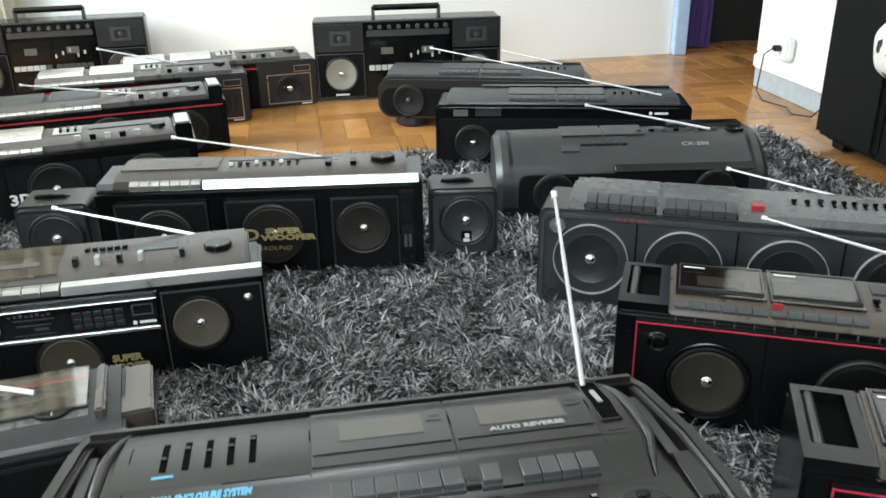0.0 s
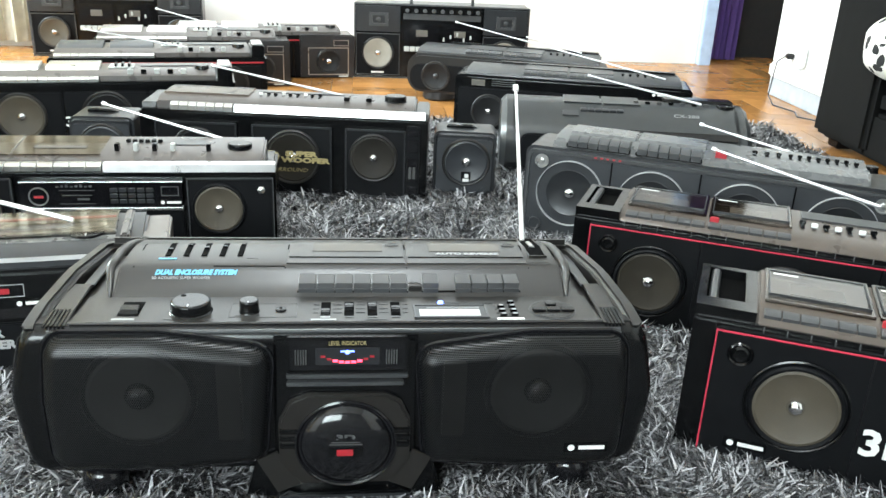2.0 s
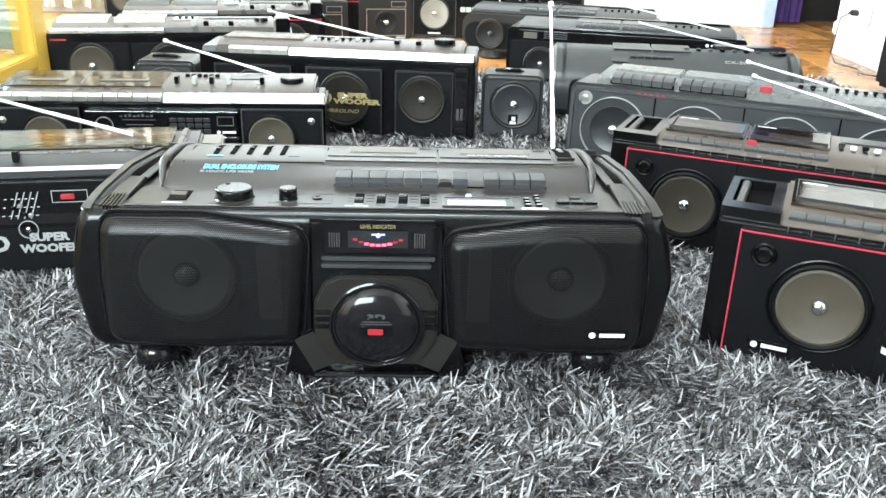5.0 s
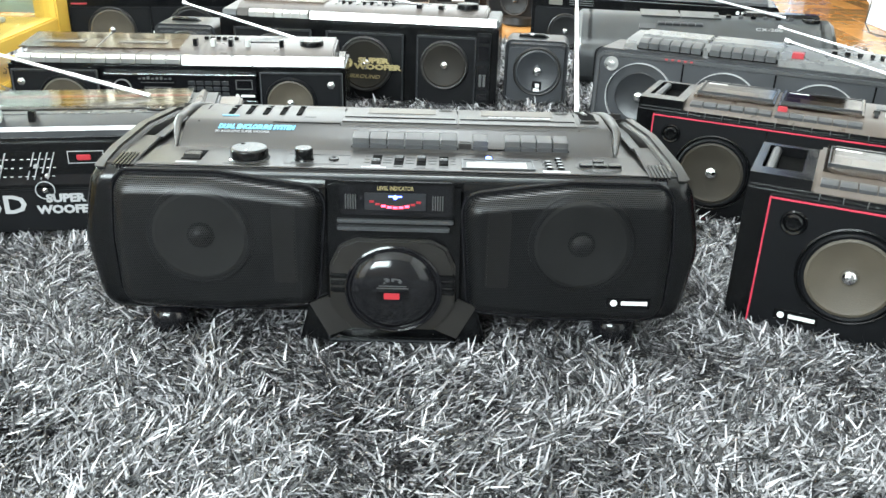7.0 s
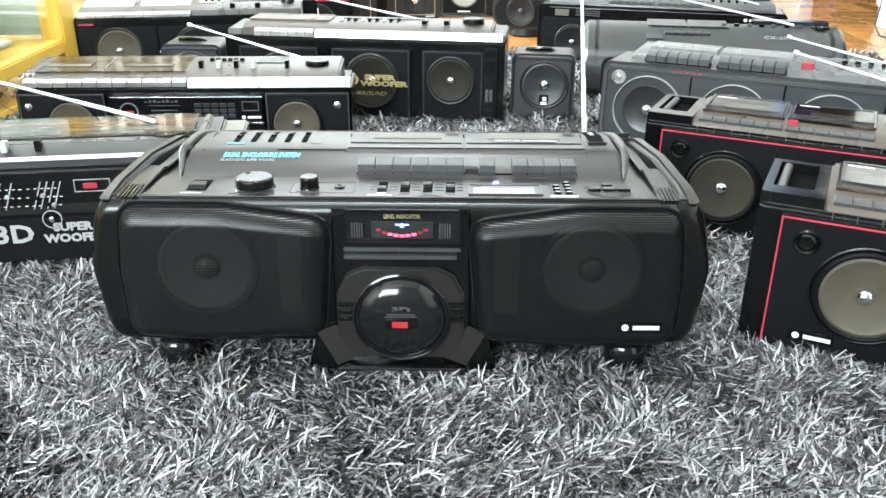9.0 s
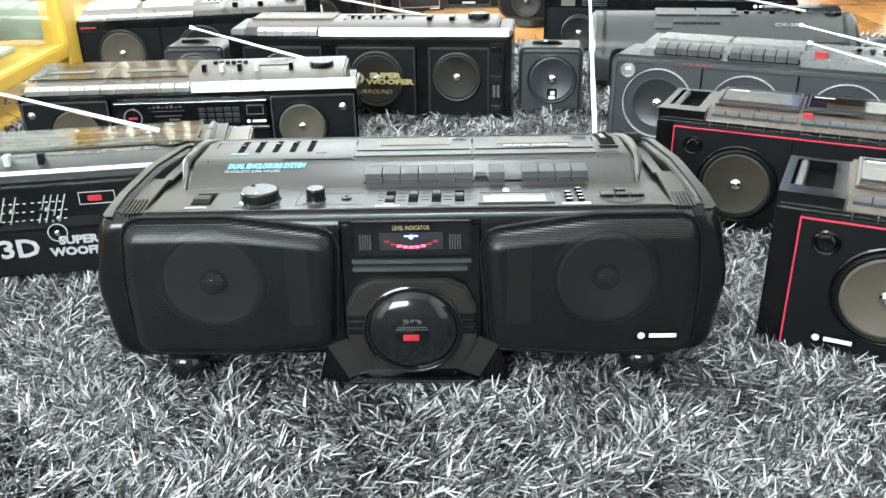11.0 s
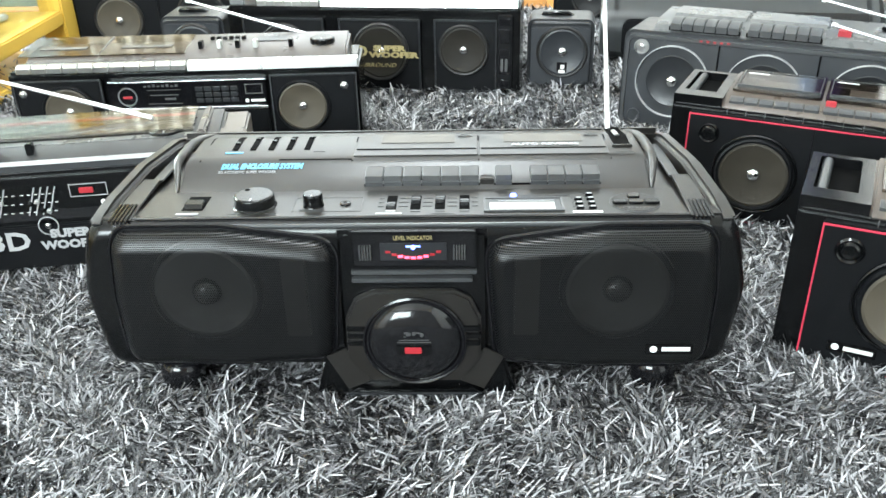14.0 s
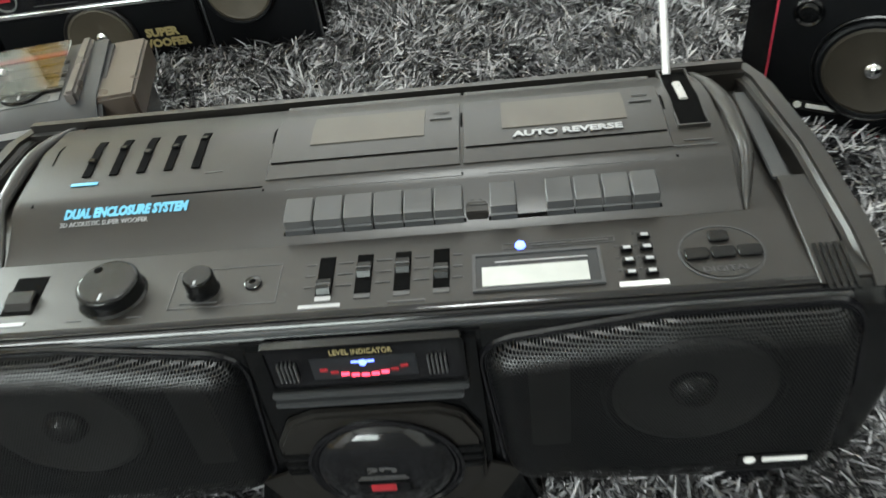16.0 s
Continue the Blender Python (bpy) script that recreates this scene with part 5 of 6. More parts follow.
def strip_radio(m):
    """Radio with a lit-up black tuner strip between its two speakers."""
    r = thing("boombox", m, "black boombox with chrome strips and tan speakers", "boombox", GROUP)
    rnd = random.Random(61)
    w, d, h = 0.622, 0.15, 0.166
    part("body", bx(0, w, 0.004, d, 0.0, h, 0.006), BLACK, r)
    for x0, x1 in ((0.010, 0.166), (0.464, 0.618)):
        p = part("speaker_panel", bx(x0, x1, -0.006, 0.006, 0.006, h - 0.012, 0.004), CLOTH, r)
        part("panel_edge", frame_of([(x0, 0.006), (x1, 0.006), (x1, h - 0.012), (x0, h - 0.012)], [(x0 + 0.002, 0.008), (x1 - 0.002, 0.008), (x1 - 0.002, h - 0.014), (x0 + 0.002, h - 0.014)], "y", -0.0072, -0.004), GREY, p)
    speaker(r, 0.104, 0.097, 0.0435, -0.007, CONE, CHROME, CLOTH)
    speaker(r, 0.5195, 0.097, 0.0435, -0.007, CONE, CHROME, CLOTH)
    for x in (0.026, 0.596):
        part("screw_badge", lathe([(0, 0.004), (0.004, 0.003), (0.0075, 0)], out(x, -0.006, 0.131), 6), SILVER, r)
    part("lower_panel", bx(0.176, 0.456, -0.002, 0.006, 0.004, 0.09, 0.002), CLOTH, r)
    speaker(r, 0.315, 0.05, 0.045, -0.003, CONE)
    lettering("SUPER", 0.016, out(0.40, -0.009, 0.045), r, GOLD, bold=0.0008)
    lettering("WOOFER", 0.016, out(0.40, -0.009, 0.029), r, GOLD, bold=0.0008)
    t = part("tuner_strip", bx(0.178, 0.456, -0.007, 0.004, 0.098, 0.149, 0.001), GLOSS, r, "glossy black tuner strip")
    part("chrome_strip", bx(0.178, 0.458, -0.010, -0.004, 0.1462, 0.1494, 0.001), CHROME, r)
    part("chrome_strip", bx(0.178, 0.458, -0.010, -0.004, 0.0945, 0.1005, 0.001), CHROME, r)
    part("round_window", lathe([(0.017, 0), (0.017, 0.002), (0.015, 0.002), (0.015, 0)], out(0.210, -0.007, 0.1215), 28), SILVER, t)
    part("red_badge", bx(0.202, 0.218, -0.0085, -0.0065, 0.1185, 0.1225), RED, t)
    for i in range(3):
        for j in range(5):
            part("button", bx(0.331 + j * 0.0155, 0.344 + j * 0.0155, -0.0095, -0.0065, 0.108 + i * 0.0105, 0.1155 + i * 0.0105, 0.0008), DARKG, t)
            part("button_mark", bx(0.333 + j * 0.0155, 0.342 + j * 0.0155, -0.0102, -0.0094, 0.1148 + i * 0.0105, 0.1156 + i * 0.0105), KEY, t)
    bars([(0.24 + i * 0.008, 0.245 + i * 0.008, 0.138, 0.1405 + 0.0015 * (i % 3)) for i in range(8)], KEY, t, y=-0.0068)
    bars([(0.245, 0.305, 0.132, 0.133), (0.25, 0.30, 0.1225, 0.124), (0.275, 0.295, 0.114, 0.118), (0.245, 0.305, 0.107, 0.108)], KEY, t, y=-0.0068)
    part("tape_slot", frame_of([(0.419, 0.1215), (0.450, 0.1215), (0.450, 0.1395), (0.419, 0.1395)], [(0.4205, 0.123), (0.4485, 0.123), (0.4485, 0.138), (0.4205, 0.138)], "y", -0.0085, -0.006), KEY, t)
    logo(t, 0.414, 0.1095, 0.042, -0.007)
    part("silver_strip", prism([(-0.002, h - 0.002), (0.0, h + 0.012), (0.016, h + 0.014), (0.016, h - 0.002)], "x", 0.3205, w, 0.001, 1), SILVER, r, "brushed silver strip")
    keys(r, 0.02, 0.3195, 11, -0.002, 0.016, h, 0.014, SILVER)
    part("top_deck", prism([(0.017, h - 0.004), (0.02, h + 0.014), (0.04, h + 0.024), (d - 0.016, h + 0.03), (d - 0.004, h - 0.004)], "x", 0.03, w - 0.02, 0.004), SHEENDECK, r)
    for x0, x1 in ((0.015, 0.158), (0.161, 0.312)):
        lid = part("cassette_lid", prism([(0.03, h + 0.021), (d - 0.02, h + 0.0310), (d - 0.02, h + 0.033), (0.03, h + 0.023)], "x", x0, x1, 0.0008, 1), SMOKE, r, "smoked clear cassette lid")
        part("tape_window", bx(x0 + 0.03, x1 - 0.03, 0.06, d - 0.045, h + 0.022, h + 0.0275), TAPE, lid)
    for i, x in enumerate((0.334, 0.367, 0.4, 0.432, 0.496)):
        part("lever", bx(x, x + 0.008, 0.045, 0.06, h + 0.022, h + 0.038, 0.001), BLACK if i % 2 == 0 else LCD, r)
    for i in range(6):
        part("button", bx(0.345 + i * 0.0115, 0.353 + i * 0.0115, 0.095, 0.105, h + 0.027, h + 0.034, 0.001), BLACK, r)
    part("scale_plate", prism([(0.08, h + 0.0275), (0.11, h + 0.0292), (0.11, h + 0.0302), (0.08, h + 0.0285)], "x", 0.43, 0.49), GREY, r)
    knob(r, 0.555, 0.07, h + 0.024, 0.023, 0.011)
    antenna(r, *from_world(m, (-0.226, 0.875, 0.17), (-0.46, 0.888, 0.236)))
    return r


def lettered_radio(m):
    """Radio with a clear lid, slider panel and white lettering on its lower front."""
    r = thing("boombox", m, "black boombox with white lettering and clear cassette lid", "boombox", GROUP)
    rnd = random.Random(71)
    w, d, h = 0.70, 0.15, 0.16
    part("body", bx(0, w, 0.0, d, 0.0, h - 0.02, 0.006), BLACK, r)
    part("lower_panel", bx(0.01, w - 0.01, -0.004, 0.004, 0.004, 0.068, 0.002), CLOTH, r)
    lettering("3D", 0.037, out(0.385, -0.0052, 0.034), r, RING, bold=0.001, stretch=1.2, label="white printed lettering")
    lettering("SUPER", 0.0165, out(0.466, -0.0052, 0.049), r, RING, bold=0.0008, stretch=1.15)
    lettering("WOOFER", 0.0165, out(0.466, -0.0052, 0.032), r, RING, bold=0.0008, stretch=1.15)
    tw = part("tweeter_ring", lathe([(0.0135, 0.0), (0.0135, 0.0016), (0.0123, 0.0016), (0.0123, 0.0)], out(0.440, -0.004, 0.0665)), RING, r)
    part("tweeter_dome", lathe([(0.0045, 0.0), (0.004, 0.002), (0.0022, 0.0035), (0, 0.004)], out(0.440, -0.004, 0.0665)), CHROME, tw, "small chrome dome")
    speaker(r, 0.11, 0.045, 0.038, -0.003, CONE)
    p = part("control_panel", prism([(-0.002, 0.074), (0.006, 0.128), (0.012, 0.128), (0.006, 0.074)], "x", 0.012, w - 0.012, 0.001, 1), GLOSS, r)
    part("panel_strip", bx(0.012, w - 0.012, 0.002, 0.012, 0.128, 0.1315, 0.0008), SILVER, r)
    for i, x in enumerate((0.30, 0.318, 0.365, 0.380, 0.418, 0.427, 0.436, 0.445)):
        s = part("slider", prism([(x - 0.0007, 0.082), (x + 0.0007, 0.082), (x + 0.0147, 0.121), (x + 0.0133, 0.121)], "y", -0.0028, 0.003), RING, p)
        f = rnd.uniform(0.0, 0.5)
        part("slider_cap", bx(x + 0.013 * f - 0.003, x + 0.013 * f + 0.003, -0.008, -0.001, 0.082 + 0.036 * f, 0.087 + 0.036 * f, 0.0008), SILVER if i % 2 else BLACK, s)
    for x0, x1 in ((0.29, 0.335), (0.36, 0.404), (0.407, 0.456)):
        for k in range(3):
            x = x0 + 0.003 * k
            while x < x1:
                bars([(x, x + 0.004, 0.0865 + k * 0.0125, 0.0873 + k * 0.0125)], WHITE, p, y=-0.0024)
                x += 0.009
    part("red_window", bx(0.488, 0.507, -0.002, 0.006, 0.1085, 0.1165, 0.001), RED, p, "dark red indicator window")
    part("window_edge", frame_of([(0.476, 0.104), (0.525, 0.104), (0.525, 0.122), (0.476, 0.122)], [(0.4768, 0.1048), (0.5242, 0.1048), (0.5242, 0.1212), (0.4768, 0.1212)], "y", -0.0012, 0.004), RING, p)
    logo(p, 0.51, 0.095, 0.045, -0.0015)
    part("top_deck", prism([(0.012, h - 0.024), (0.014, h - 0.006), (0.035, h + 0.006), (d - 0.012, h + 0.012), (d - 0.004, h - 0.024)], "x", 0.02, w - 0.02, 0.004), DARKG, r)
    lid = part("cassette_lid", prism([(0.05, h + 0.012), (d - 0.014, h + 0.017), (d - 0.014, h + 0.0195), (0.05, h + 0.0145)], "x", 0.04, w - 0.06, 0.0008, 1), LIDCLEAR, r, "clear cassette lid")
    part("red_band", bx(0.045, w - 0.065, d - 0.03, d - 0.022, h + 0.0105, h + 0.0125), RED, lid)
    deck = lambda y: h + 0.006 + (y - 0.035) * 0.0585
    for y0, y1, col in ((0.037, 0.05, PALETOP), (0.054, 0.058, BLACK), (0.0625, 0.074, PALETOP), (0.079, 0.083, BLACK), (0.088, 0.097, PALETOP), (0.103, 0.107, BLACK)):
        part("deck_band", prism([(y0, deck(y0) - 0.001), (y1, deck(y1) - 0.001), (y1, deck(y1) + 0.001), (y0, deck(y0) + 0.001)], "x", 0.03, w - 0.06), col, r)
    part("front_band", prism([(0.0125, h - 0.012), (0.0135, h - 0.006), (0.0150, h - 0.006), (0.014, h - 0.012)], "x", 0.022, w - 0.022), SILVER, r)
    for i in range(6):
        part("lever", bx(0.20 + i * 0.045, 0.209 + i * 0.045, 0.022, 0.034, h - 0.004, h + 0.014, 0.001), (LCD, LCD, BLACK)[i % 3], r)
    part("end_bracket", bx(w - 0.052, w - 0.04, 0.03, d - 0.006, h - 0.01, h + 0.016, 0.003), SHEENDECK, r)
    part("end_block", bx(w - 0.03, w + 0.012, 0.03, d - 0.004, h - 0.03, h + 0.004, 0.003), BROWN, r)
    knob(r, w - 0.098, 0.062, h + 0.004, 0.024, 0.0075)
    antenna(r, *from_world(m, (-0.386, 0.41, 0.178), (-0.75, 0.47, 0.25)))
    return r


def silver_top_radio(m, w, label, crown, red=False, cone=CONE, bracket=True, ant=None, text=False, seed=0):
    """Wide radio with pale cassette lids and key row along its top front edge."""
    r = thing("boombox", m, label, "boombox", GROUP)
    rnd = random.Random(81 + seed)
    d, h = 0.15, 0.16
    part("body", bx(0, w, 0.0, d, 0.0, h, 0.005), BLACK, r)
    pw = (w - 0.03) / 3
    for k in range(3):
        p = part("speaker_panel", bx(0.015 + k * pw, 0.012 + (k + 1) * pw, -0.005, 0.006, 0.006, h - 0.024, 0.003), CLOTH, r)
    for k, c in ((0, cone), (1, CONEG), (2, cone)):
        speaker(r, 0.014 + (k + 0.5) * pw, 0.074, 0.056 if k != 1 else 0.058, -0.0055, c)
    if text:
        lettering("3D", 0.036, out(0.2505, -0.0145, 0.048), r, WHITE, bold=0.001, stretch=1.2)
    if red:
        part("red_line", bx(0.01, w - 0.01, -0.003, 0.002, h - 0.019, h - 0.014, 0.0005), RED, r, "thin red strip")
    part("red_plate", bx(0.02, 0.06, -0.002, 0.002, h - 0.019, h - 0.0145), RED, r)
    part("top_deck", prism([(0.02, h - 0.004), (0.022, h + 0.012), (0.045, h + 0.024), (d - 0.016, h + 0.028), (d - 0.004, h - 0.004)], "x", 0.02, w - 0.05, 0.004), SHEENDECK, r)
    lw = w * 0.2
    for k in range(2):
        x0 = 0.03 + k * (lw + 0.018)
        part("cassette_lid", prism([(0.046, h + 0.024), (0.06, h + 0.034), (d - 0.02, h + 0.036), (d - 0.02, h + 0.026)], "x", x0, x0 + lw, 0.0015, 1), crown, r)
    keys(r, 0.02, 0.05 + 2 * lw, 12, 0.0, 0.02, h, 0.012, SILVER)
    for i in range(3):
        part("lever", bx(0.085 + 2 * lw + i * 0.017, 0.091 + 2 * lw + i * 0.017, 0.07, 0.11, h + 0.026, h + 0.036, 0.001), BLACK, r)
    part("lever_plate", bx(0.07 + 2 * lw, 0.135 + 2 * lw, 0.06, 0.125, h + 0.0255, h + 0.0285, 0.001), LCD, r)
    part("scale_plate", bx(0.15 + 2 * lw, w - 0.07, 0.085, 0.125, h + 0.026, h + 0.0285, 0.001), GREY, r)
    for i in range(5):
        part("switch", bx(0.12 + 2 * lw + i * 0.034, 0.134 + 2 * lw + i * 0.034, 0.028, 0.04, h + 0.012, h + 0.028, 0.001), BLACK if i % 2 else LCD, r)
    part("tuning_knob", lathe([(0, 0.012), (0.018, 0.012), (0.02, 0)], pose(w - 0.085, 0.06, h + 0.022), 24), BLACK, r)
    if bracket:
        b = part("end_bracket", bx(w - 0.045, w - 0.005, 0.02, d - 0.02, h - 0.002, h + 0.034, 0.003), BLACK, r)
        part("bracket_top", bx(w - 0.042, w - 0.01, 0.025, d - 0.025, h + 0.034, h + 0.038, 0.001), SILVER, b)
        for i in range(4):
            part("bracket_fin", bx(w - 0.048, w - 0.044, 0.03 + i * 0.025, 0.038 + i * 0.025, h + 0.002, h + 0.03), SILVER, b)
    if ant:
        antenna(r, *from_world(m, *ant))
    return r


def corner_speaker_radio(m, w, label, seed, ant=None):
    """Dark blue-grey radio whose right speaker has a bright square edge and silver cap."""
    r = silver_top_radio(m, w, label, SILVER, True, CONEG, False, ant, False, seed)
    x0, x1 = w - 0.2, w - 0.012
    p = part("corner_panel", bx(x0 - 0.01, w - 0.002, -0.012, 0.004, 0.004, 0.165, 0.004), DARKG, r)
    part("square_edge", frame_of([(x0 + 0.02, 0.014), (x1 - 0.012, 0.014), (x1 - 0.012, 0.118), (x0 + 0.02, 0.118)], [(x0 + 0.023, 0.017), (x1 - 0.015, 0.017), (x1 - 0.015, 0.115), (x0 + 0.023, 0.115)], "y", -0.014, -0.010), SILVER, p)
    speaker(r, (x0 + x1) / 2 + 0.004, 0.066, 0.042, -0.013, CONEG, CHROME, RUBBER, 0.006, 0.3)
    part("small_window", frame_of([(x1 - 0.07, 0.124), (x1 - 0.012, 0.124), (x1 - 0.012, 0.146), (x1 - 0.07, 0.146)], [(x1 - 0.068, 0.126), (x1 - 0.014, 0.126), (x1 - 0.014, 0.144), (x1 - 0.068, 0.144)], "y", -0.014, -0.010), SILVER, p)
    part("badge", bx(x1 - 0.05, x1 - 0.014, -0.0135, -0.011, 0.006, 0.011), WHITE, p)
    return r


def cube_speaker(m, label):
    r = thing("speaker_box", m, label, "speaker", "small cube speakers")
    w, d, h = 0.144, 0.115, 0.148
    part("body", prism(rounded(0, w, 0, h, 0.016, 5), "y", 0.0, d, 0.008, 3), DARKG, r)
    part("front_panel", prism(rounded(0.008, w - 0.008, 0.008, h - 0.014, 0.012, 5), "y", -0.004, 0.002, 0.002), PANEL, r)
    speaker(r, w / 2 + 0.004, 0.080, 0.050, -0.003, PANEL, CHROME, RUBBER, 0.008, 0.24)
    part("tab", bx(w / 2 - 0.006, w / 2 + 0.016, -0.0085, -0.003, 0.032, 0.058, 0.001), GLOSS, r)
    bars([(w / 2 - 0.002, w / 2 + 0.012, 0.035, 0.042), (w / 2 + 0.002, w / 2 + 0.011, 0.044, 0.053)], WHITE, r, y=-0.0086)
    hd = part("strap", tube([(0.03, d * 0.5, h - 0.004), (0.034, d * 0.48, h + 0.003), (0.055, d * 0.45, h + 0.005), (0.085, d * 0.46, h + 0.004), (0.096, d * 0.5, h - 0.003)], 0.005), BLACK, r)
    return r


B0 = -0.012
main_radio(pose(0.0, 0.006, 0.0, -1.5, 0, 0))
red_line_radio(pose(0.412, 0.105, B0, -2, 0, -25), 0.64, True, 0.182, None)
red_line_radio(pose(0.360, 0.492, B0, -2, 0, -25), 0.66, False, 0.170, ((0.85, 0.45, 0.195), (0.614, 0.566, 0.253)))
four_ring_radio(pose(0.352, 0.872, B0, -3, 0, -25))
plain_round_radio(pose(0.374, 1.29, B0, -1, 0, -8))
dark_box_radio(pose(0.305, 1.745, B0, -1, 0, -14.5))
dark_box_radio(pose(0.19, 2.22, FLOOR_Z, 0, 0, -18), True)
tall_radio(pose(0.005, 2.62, FLOOR_Z, 0, 0, -3))
woofer_radio(pose(-0.468, 1.135, B0, -2, 0, -6.5))
strip_radio(pose(-0.755, 0.716, B0 - 0.003, -1, 0, 2.8))
lettered_radio(pose(-0.945, 0.225, B0 + 0.014, -2, 0, 9))
cube_speaker(pose(0.190, 1.118, B0, -2, 0, -7), "small black cube speaker with round grey cone")
cube_speaker(pose(-0.632, 1.18, B0 + 0.004, 0, 0, -2), "small black cube speaker standing behind a boombox")
silver_top_radio(pose(-0.965, 1.475, B0, -1, 0, 9.5), 0.66, "black boombox with silver cassette lids and tan speakers", SILVER, False, CONE, True, None, True, 1)
silver_top_radio(pose(-0.925, 1.945, FLOOR_Z, 0, 0, 10.5), 0.66, "black and silver boombox with a red strip", GREY, True, CONEG, True, ((-0.53, 2.08, 0.155), (-0.813, 2.0, 0.214)), False, 2)
corner_speaker_radio(pose(-0.9, 2.32, FLOOR_Z, 0, 0, 7.5), 0.68, "dark grey boombox with a silver top and red strip", 3, ((-0.46, 2.5, 0.16), (-0.686, 2.42, 0.232)))
corner_speaker_radio(pose(-0.665, 2.49, FLOOR_Z, 0, 0, 9.0), 0.68, "dark grey boombox with bright square speaker edge", 4)
tall_radio(pose(-1.30, 2.9, FLOOR_Z, 0, 0, 5), CONE, "tall dark boombox with carrying handle against the wall")


# ---- floor pieces and carpet pile ----
PLANK = (0.078, 0.26)


def plank_mesh():
    bm = bx(0, PLANK[1] - 0.0012, 0, PLANK[0] - 0.0012, -0.012, 0.0, 0.0)
    bmesh.ops.bevel(bm, geom=[e for e in bm.edges if all(v.co.z > -0.001 for v in e.verts)], offset=0.0008, segments=1, affect="EDGES")
    me = bpy.data.meshes.new("plank")
    bm.to_mesh(me)
    bm.free()
    me.materials.append(PARQ)
    return me


floor = bpy.data.objects["floor"]
one_plank = plank_mesh()
rest_v, rest_f = [], []
rnd = random.Random(5)
size = PLANK[1]
for i in range(-11, 12):
    for j in range(-11, 20):
        bx0, by0 = i * size * 0.9, j * size * 0.9
        for k in range(3):
            turned = (i + j) % 2
            m = pose(i * 0.234 + (0.078 * k + 0.078 if turned else 0), j * 0.234 + (0 if turned else 0.078 * k), FLOOR_Z, 0, 0, 90 if turned else 0) @ Matrix.Diagonal((0.9, 1, 1, 1))
            c = m.translation
            if not (-2.55 < c.x < 2.7 and -2.55 < c.y < 4.6):
                continue
            if -0.35 < c.x < 1.9 and 1.75 < c.y < 3.2:
                p = bpy.data.objects.new("plank", one_plank)
                scene.collection.objects.link(p)
                p.matrix_world = m
                p.parent = floor
            else:
                base = len(rest_v)
                rest_v += [m @ v.co for v in one_plank.vertices]
                rest_f += [[base + q for q in f.vertices] for f in one_plank.polygons]
me = bpy.data.meshes.new("parquet")
me.from_pydata(rest_v, [], rest_f)
me.materials.append(PARQ)
ob = new("parquet_planks", me)
ob.parent = floor
tagged(ob, "honey coloured parquet blocks", kind="stuff")

CX0, CX1, CY0, CY1 = -1.7, 1.36, -1.9, 1.86
carpet = thing("carpet", pose(0, 0, 0), "shaggy dark and light grey long-pile carpet", "carpet")
part("backing", bx(CX0, CX1, CY0, CY1, FLOOR_Z, FLOOR_Z + 0.008, 0.003), BACKING, carpet)


def pile_mat():
    m = bpy.data.materials.new("shag_pile")
    m.use_nodes = True
    nt = m.node_tree
    b = nt.nodes["Principled BSDF"]
    geo = nt.nodes.new("ShaderNodeNewGeometry")
    ramp = nt.nodes.new("ShaderNodeValToRGB")
    el = ramp.color_ramp.elements
    el[0].position, el[0].color = 0.0, (0.008, 0.008, 0.009, 1)
    el[1].position, el[1].color = 1.0, (0.50, 0.50, 0.51, 1)
    for p, c in ((0.30, 0.012), (0.48, 0.07), (0.68, 0.20), (0.87, 0.36)):
        e = el.new(p)
        e.color = (c, c, c * 1.04, 1)
    nt.links.new(geo.outputs["Random Per Island"], ramp.inputs[0])
    nt.links.new(ramp.outputs[0], b.inputs["Base Color"])
    b.inputs["Roughness"].default_value = 0.42
    return m


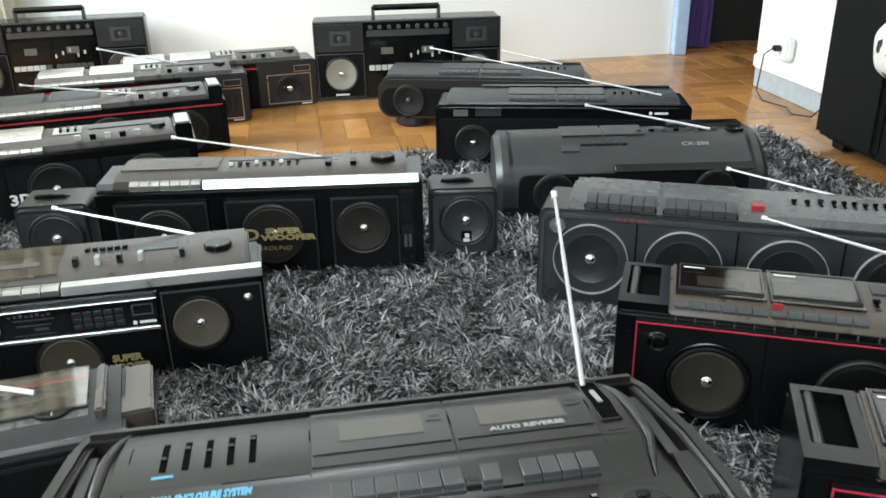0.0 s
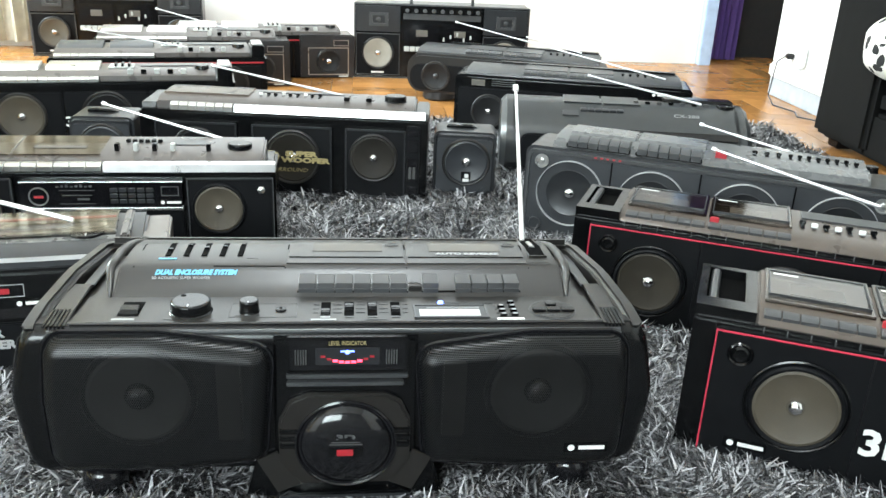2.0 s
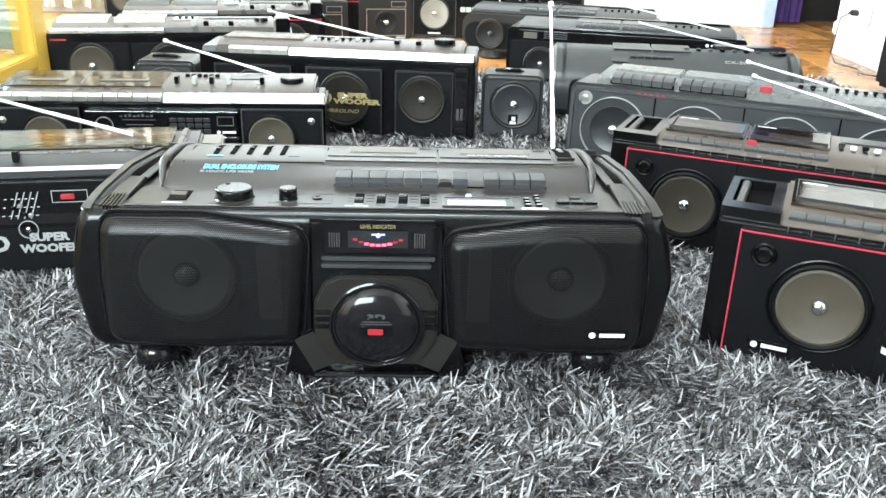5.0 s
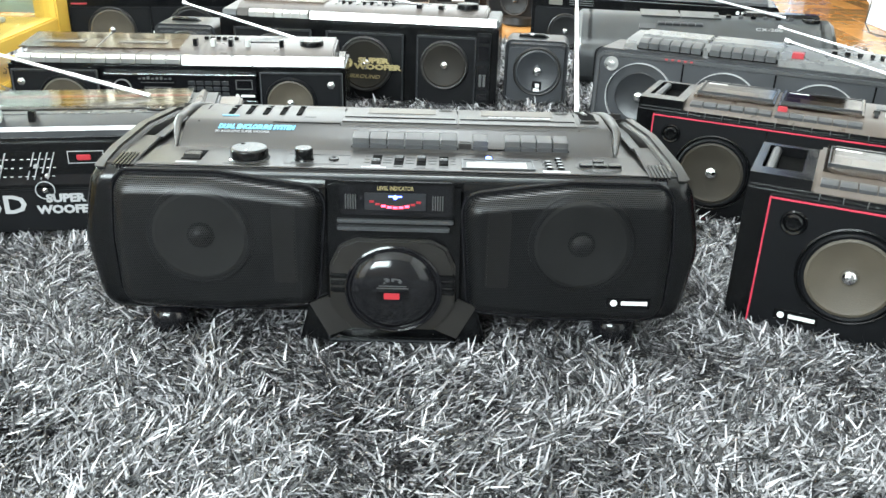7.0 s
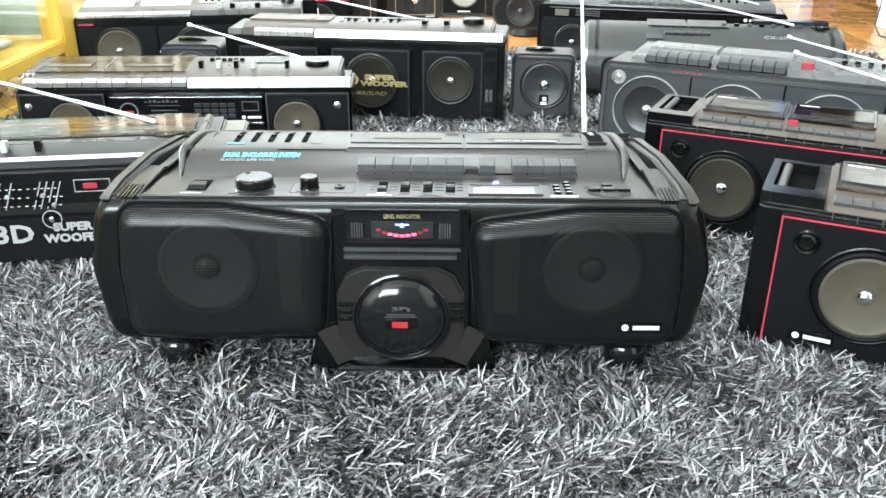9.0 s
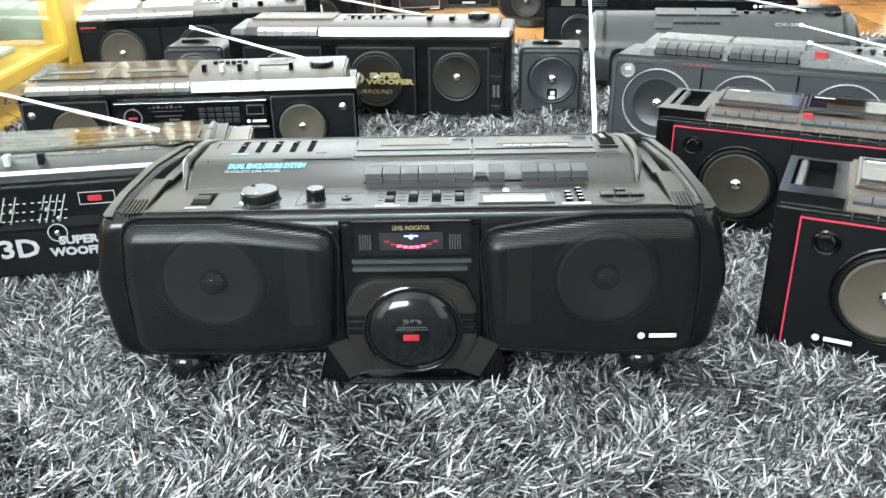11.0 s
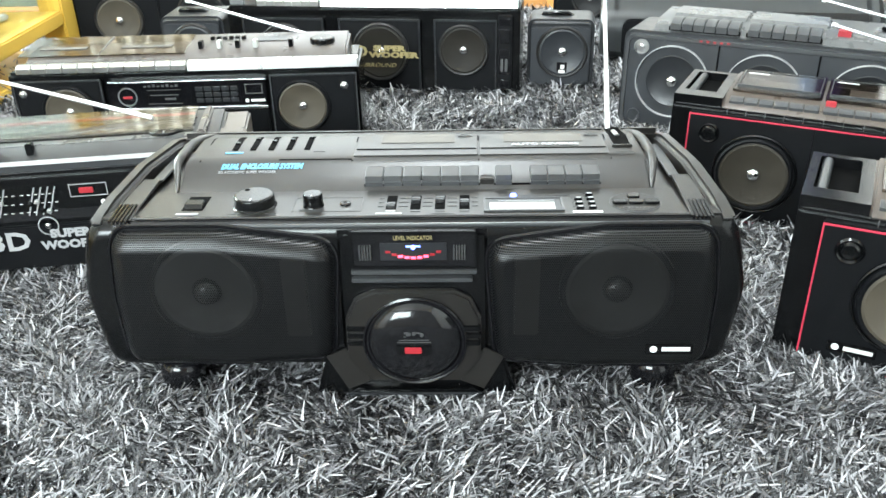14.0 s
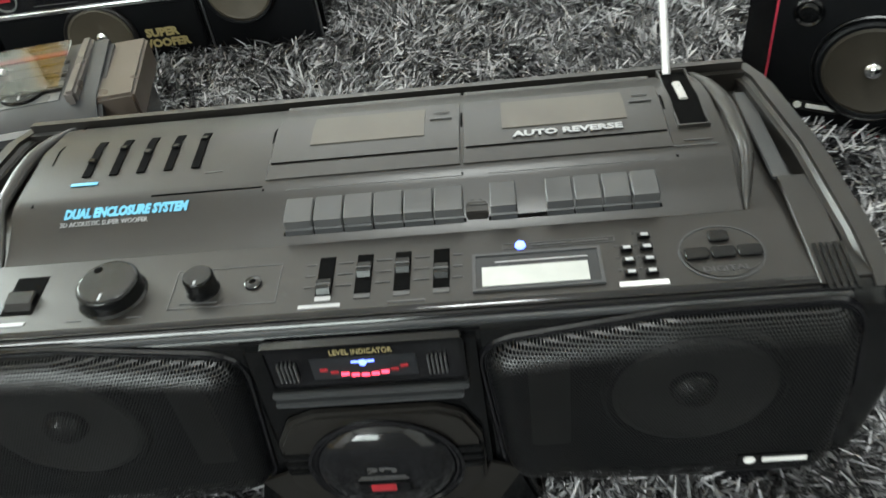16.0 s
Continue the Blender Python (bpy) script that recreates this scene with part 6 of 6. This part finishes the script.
def strands(x0, x1, y0, y1, per_m2, seed, wide, length):
    """Bent ribbons that lean in drifting tufts: six corners each."""
    g = np.random.default_rng(seed)
    n = int((x1 - x0) * (y1 - y0) * per_m2)
    x, y = g.uniform(x0, x1, n), g.uniform(y0, y1, n)
    drift = 2.2 * np.sin(13 * x + 3 * np.sin(9 * y)) + 1.8 * np.cos(11 * y + 2 * np.sin(15 * x))
    ang = drift + g.normal(0, 1.0, n)
    bend = g.normal(0, 0.5, n)
    lean = np.clip(g.normal(0.98, 0.28, n), 0.2, 1.4)
    ln = length * g.uniform(0.65, 1.3, n)
    wd = wide * g.uniform(0.6, 1.35, n)
    rings = []
    for f, wf in ((0.0, 0.9), (0.55, 1.0), (1.0, 0.3)):
        dx, dy = np.cos(ang + bend * f), np.sin(ang + bend * f)
        a = lean * (0.5 + 0.65 * f)
        hx = ln * f * np.sin(a)
        hz = ln * f * np.cos(a) * (1 - 0.15 * f) + 0.001 * np.sin(ang * 5)
        cx, cy, cz = x + dx * hx, y + dy * hx, np.maximum(FLOOR_Z + 0.010 + hz, FLOOR_Z + 0.009 * f + 0.006)
        for s in (-1, 1):
            rings.append(np.stack([cx - s * dy * wd * wf / 2, cy + s * dx * wd * wf / 2, cz + s * 0.0006 * f * np.sin(ang * 3)], 1))
    return np.stack(rings, 1).reshape(-1, 3)


def pile(areas):
    v = np.concatenate([strands(*a) for a in areas])
    n = len(v) // 6
    base = (np.arange(n) * 6)[:, None]
    quads = np.concatenate([base + np.array([[0, 1, 3, 2]]), base + np.array([[2, 3, 5, 4]])], 1).reshape(-1)
    me = bpy.data.meshes.new("pile")
    me.vertices.add(len(v))
    me.vertices.foreach_set("co", v.reshape(-1).astype(np.float32))
    me.loops.add(len(quads))
    me.loops.foreach_set("vertex_index", quads.astype(np.int32))
    me.polygons.add(n * 2)
    me.polygons.foreach_set("loop_start", np.arange(0, n * 8, 4, dtype=np.int32))
    me.polygons.foreach_set("loop_total", np.full(n * 2, 4, dtype=np.int32))
    me.polygons.foreach_set("use_smooth", [True] * (n * 2))
    me.update(calc_edges=True)
    me.materials.append(SHAG)
    p = new("shag_layer", me)
    p.parent = carpet
    return tagged(p, "long grey shag strands", kind="stuff")


SHAG = pile_mat()
pile([
    (-0.95, 0.95, -0.62, 0.22, 175000, 1, 0.0024, 0.035),
    (-0.95, 1.36, 0.22, 1.0, 85000, 2, 0.0031, 0.035),
    (-0.95, 1.36, 1.0, 1.86, 36000, 3, 0.0044, 0.034),
    (-1.7, 1.36, -1.9, -0.62, 9000, 4, 0.006, 0.038),
    (-1.7, -0.95, -0.62, 1.86, 9000, 5, 0.006, 0.038),
    (0.95, 1.36, -0.62, 0.22, 20000, 6, 0.005, 0.038),
])
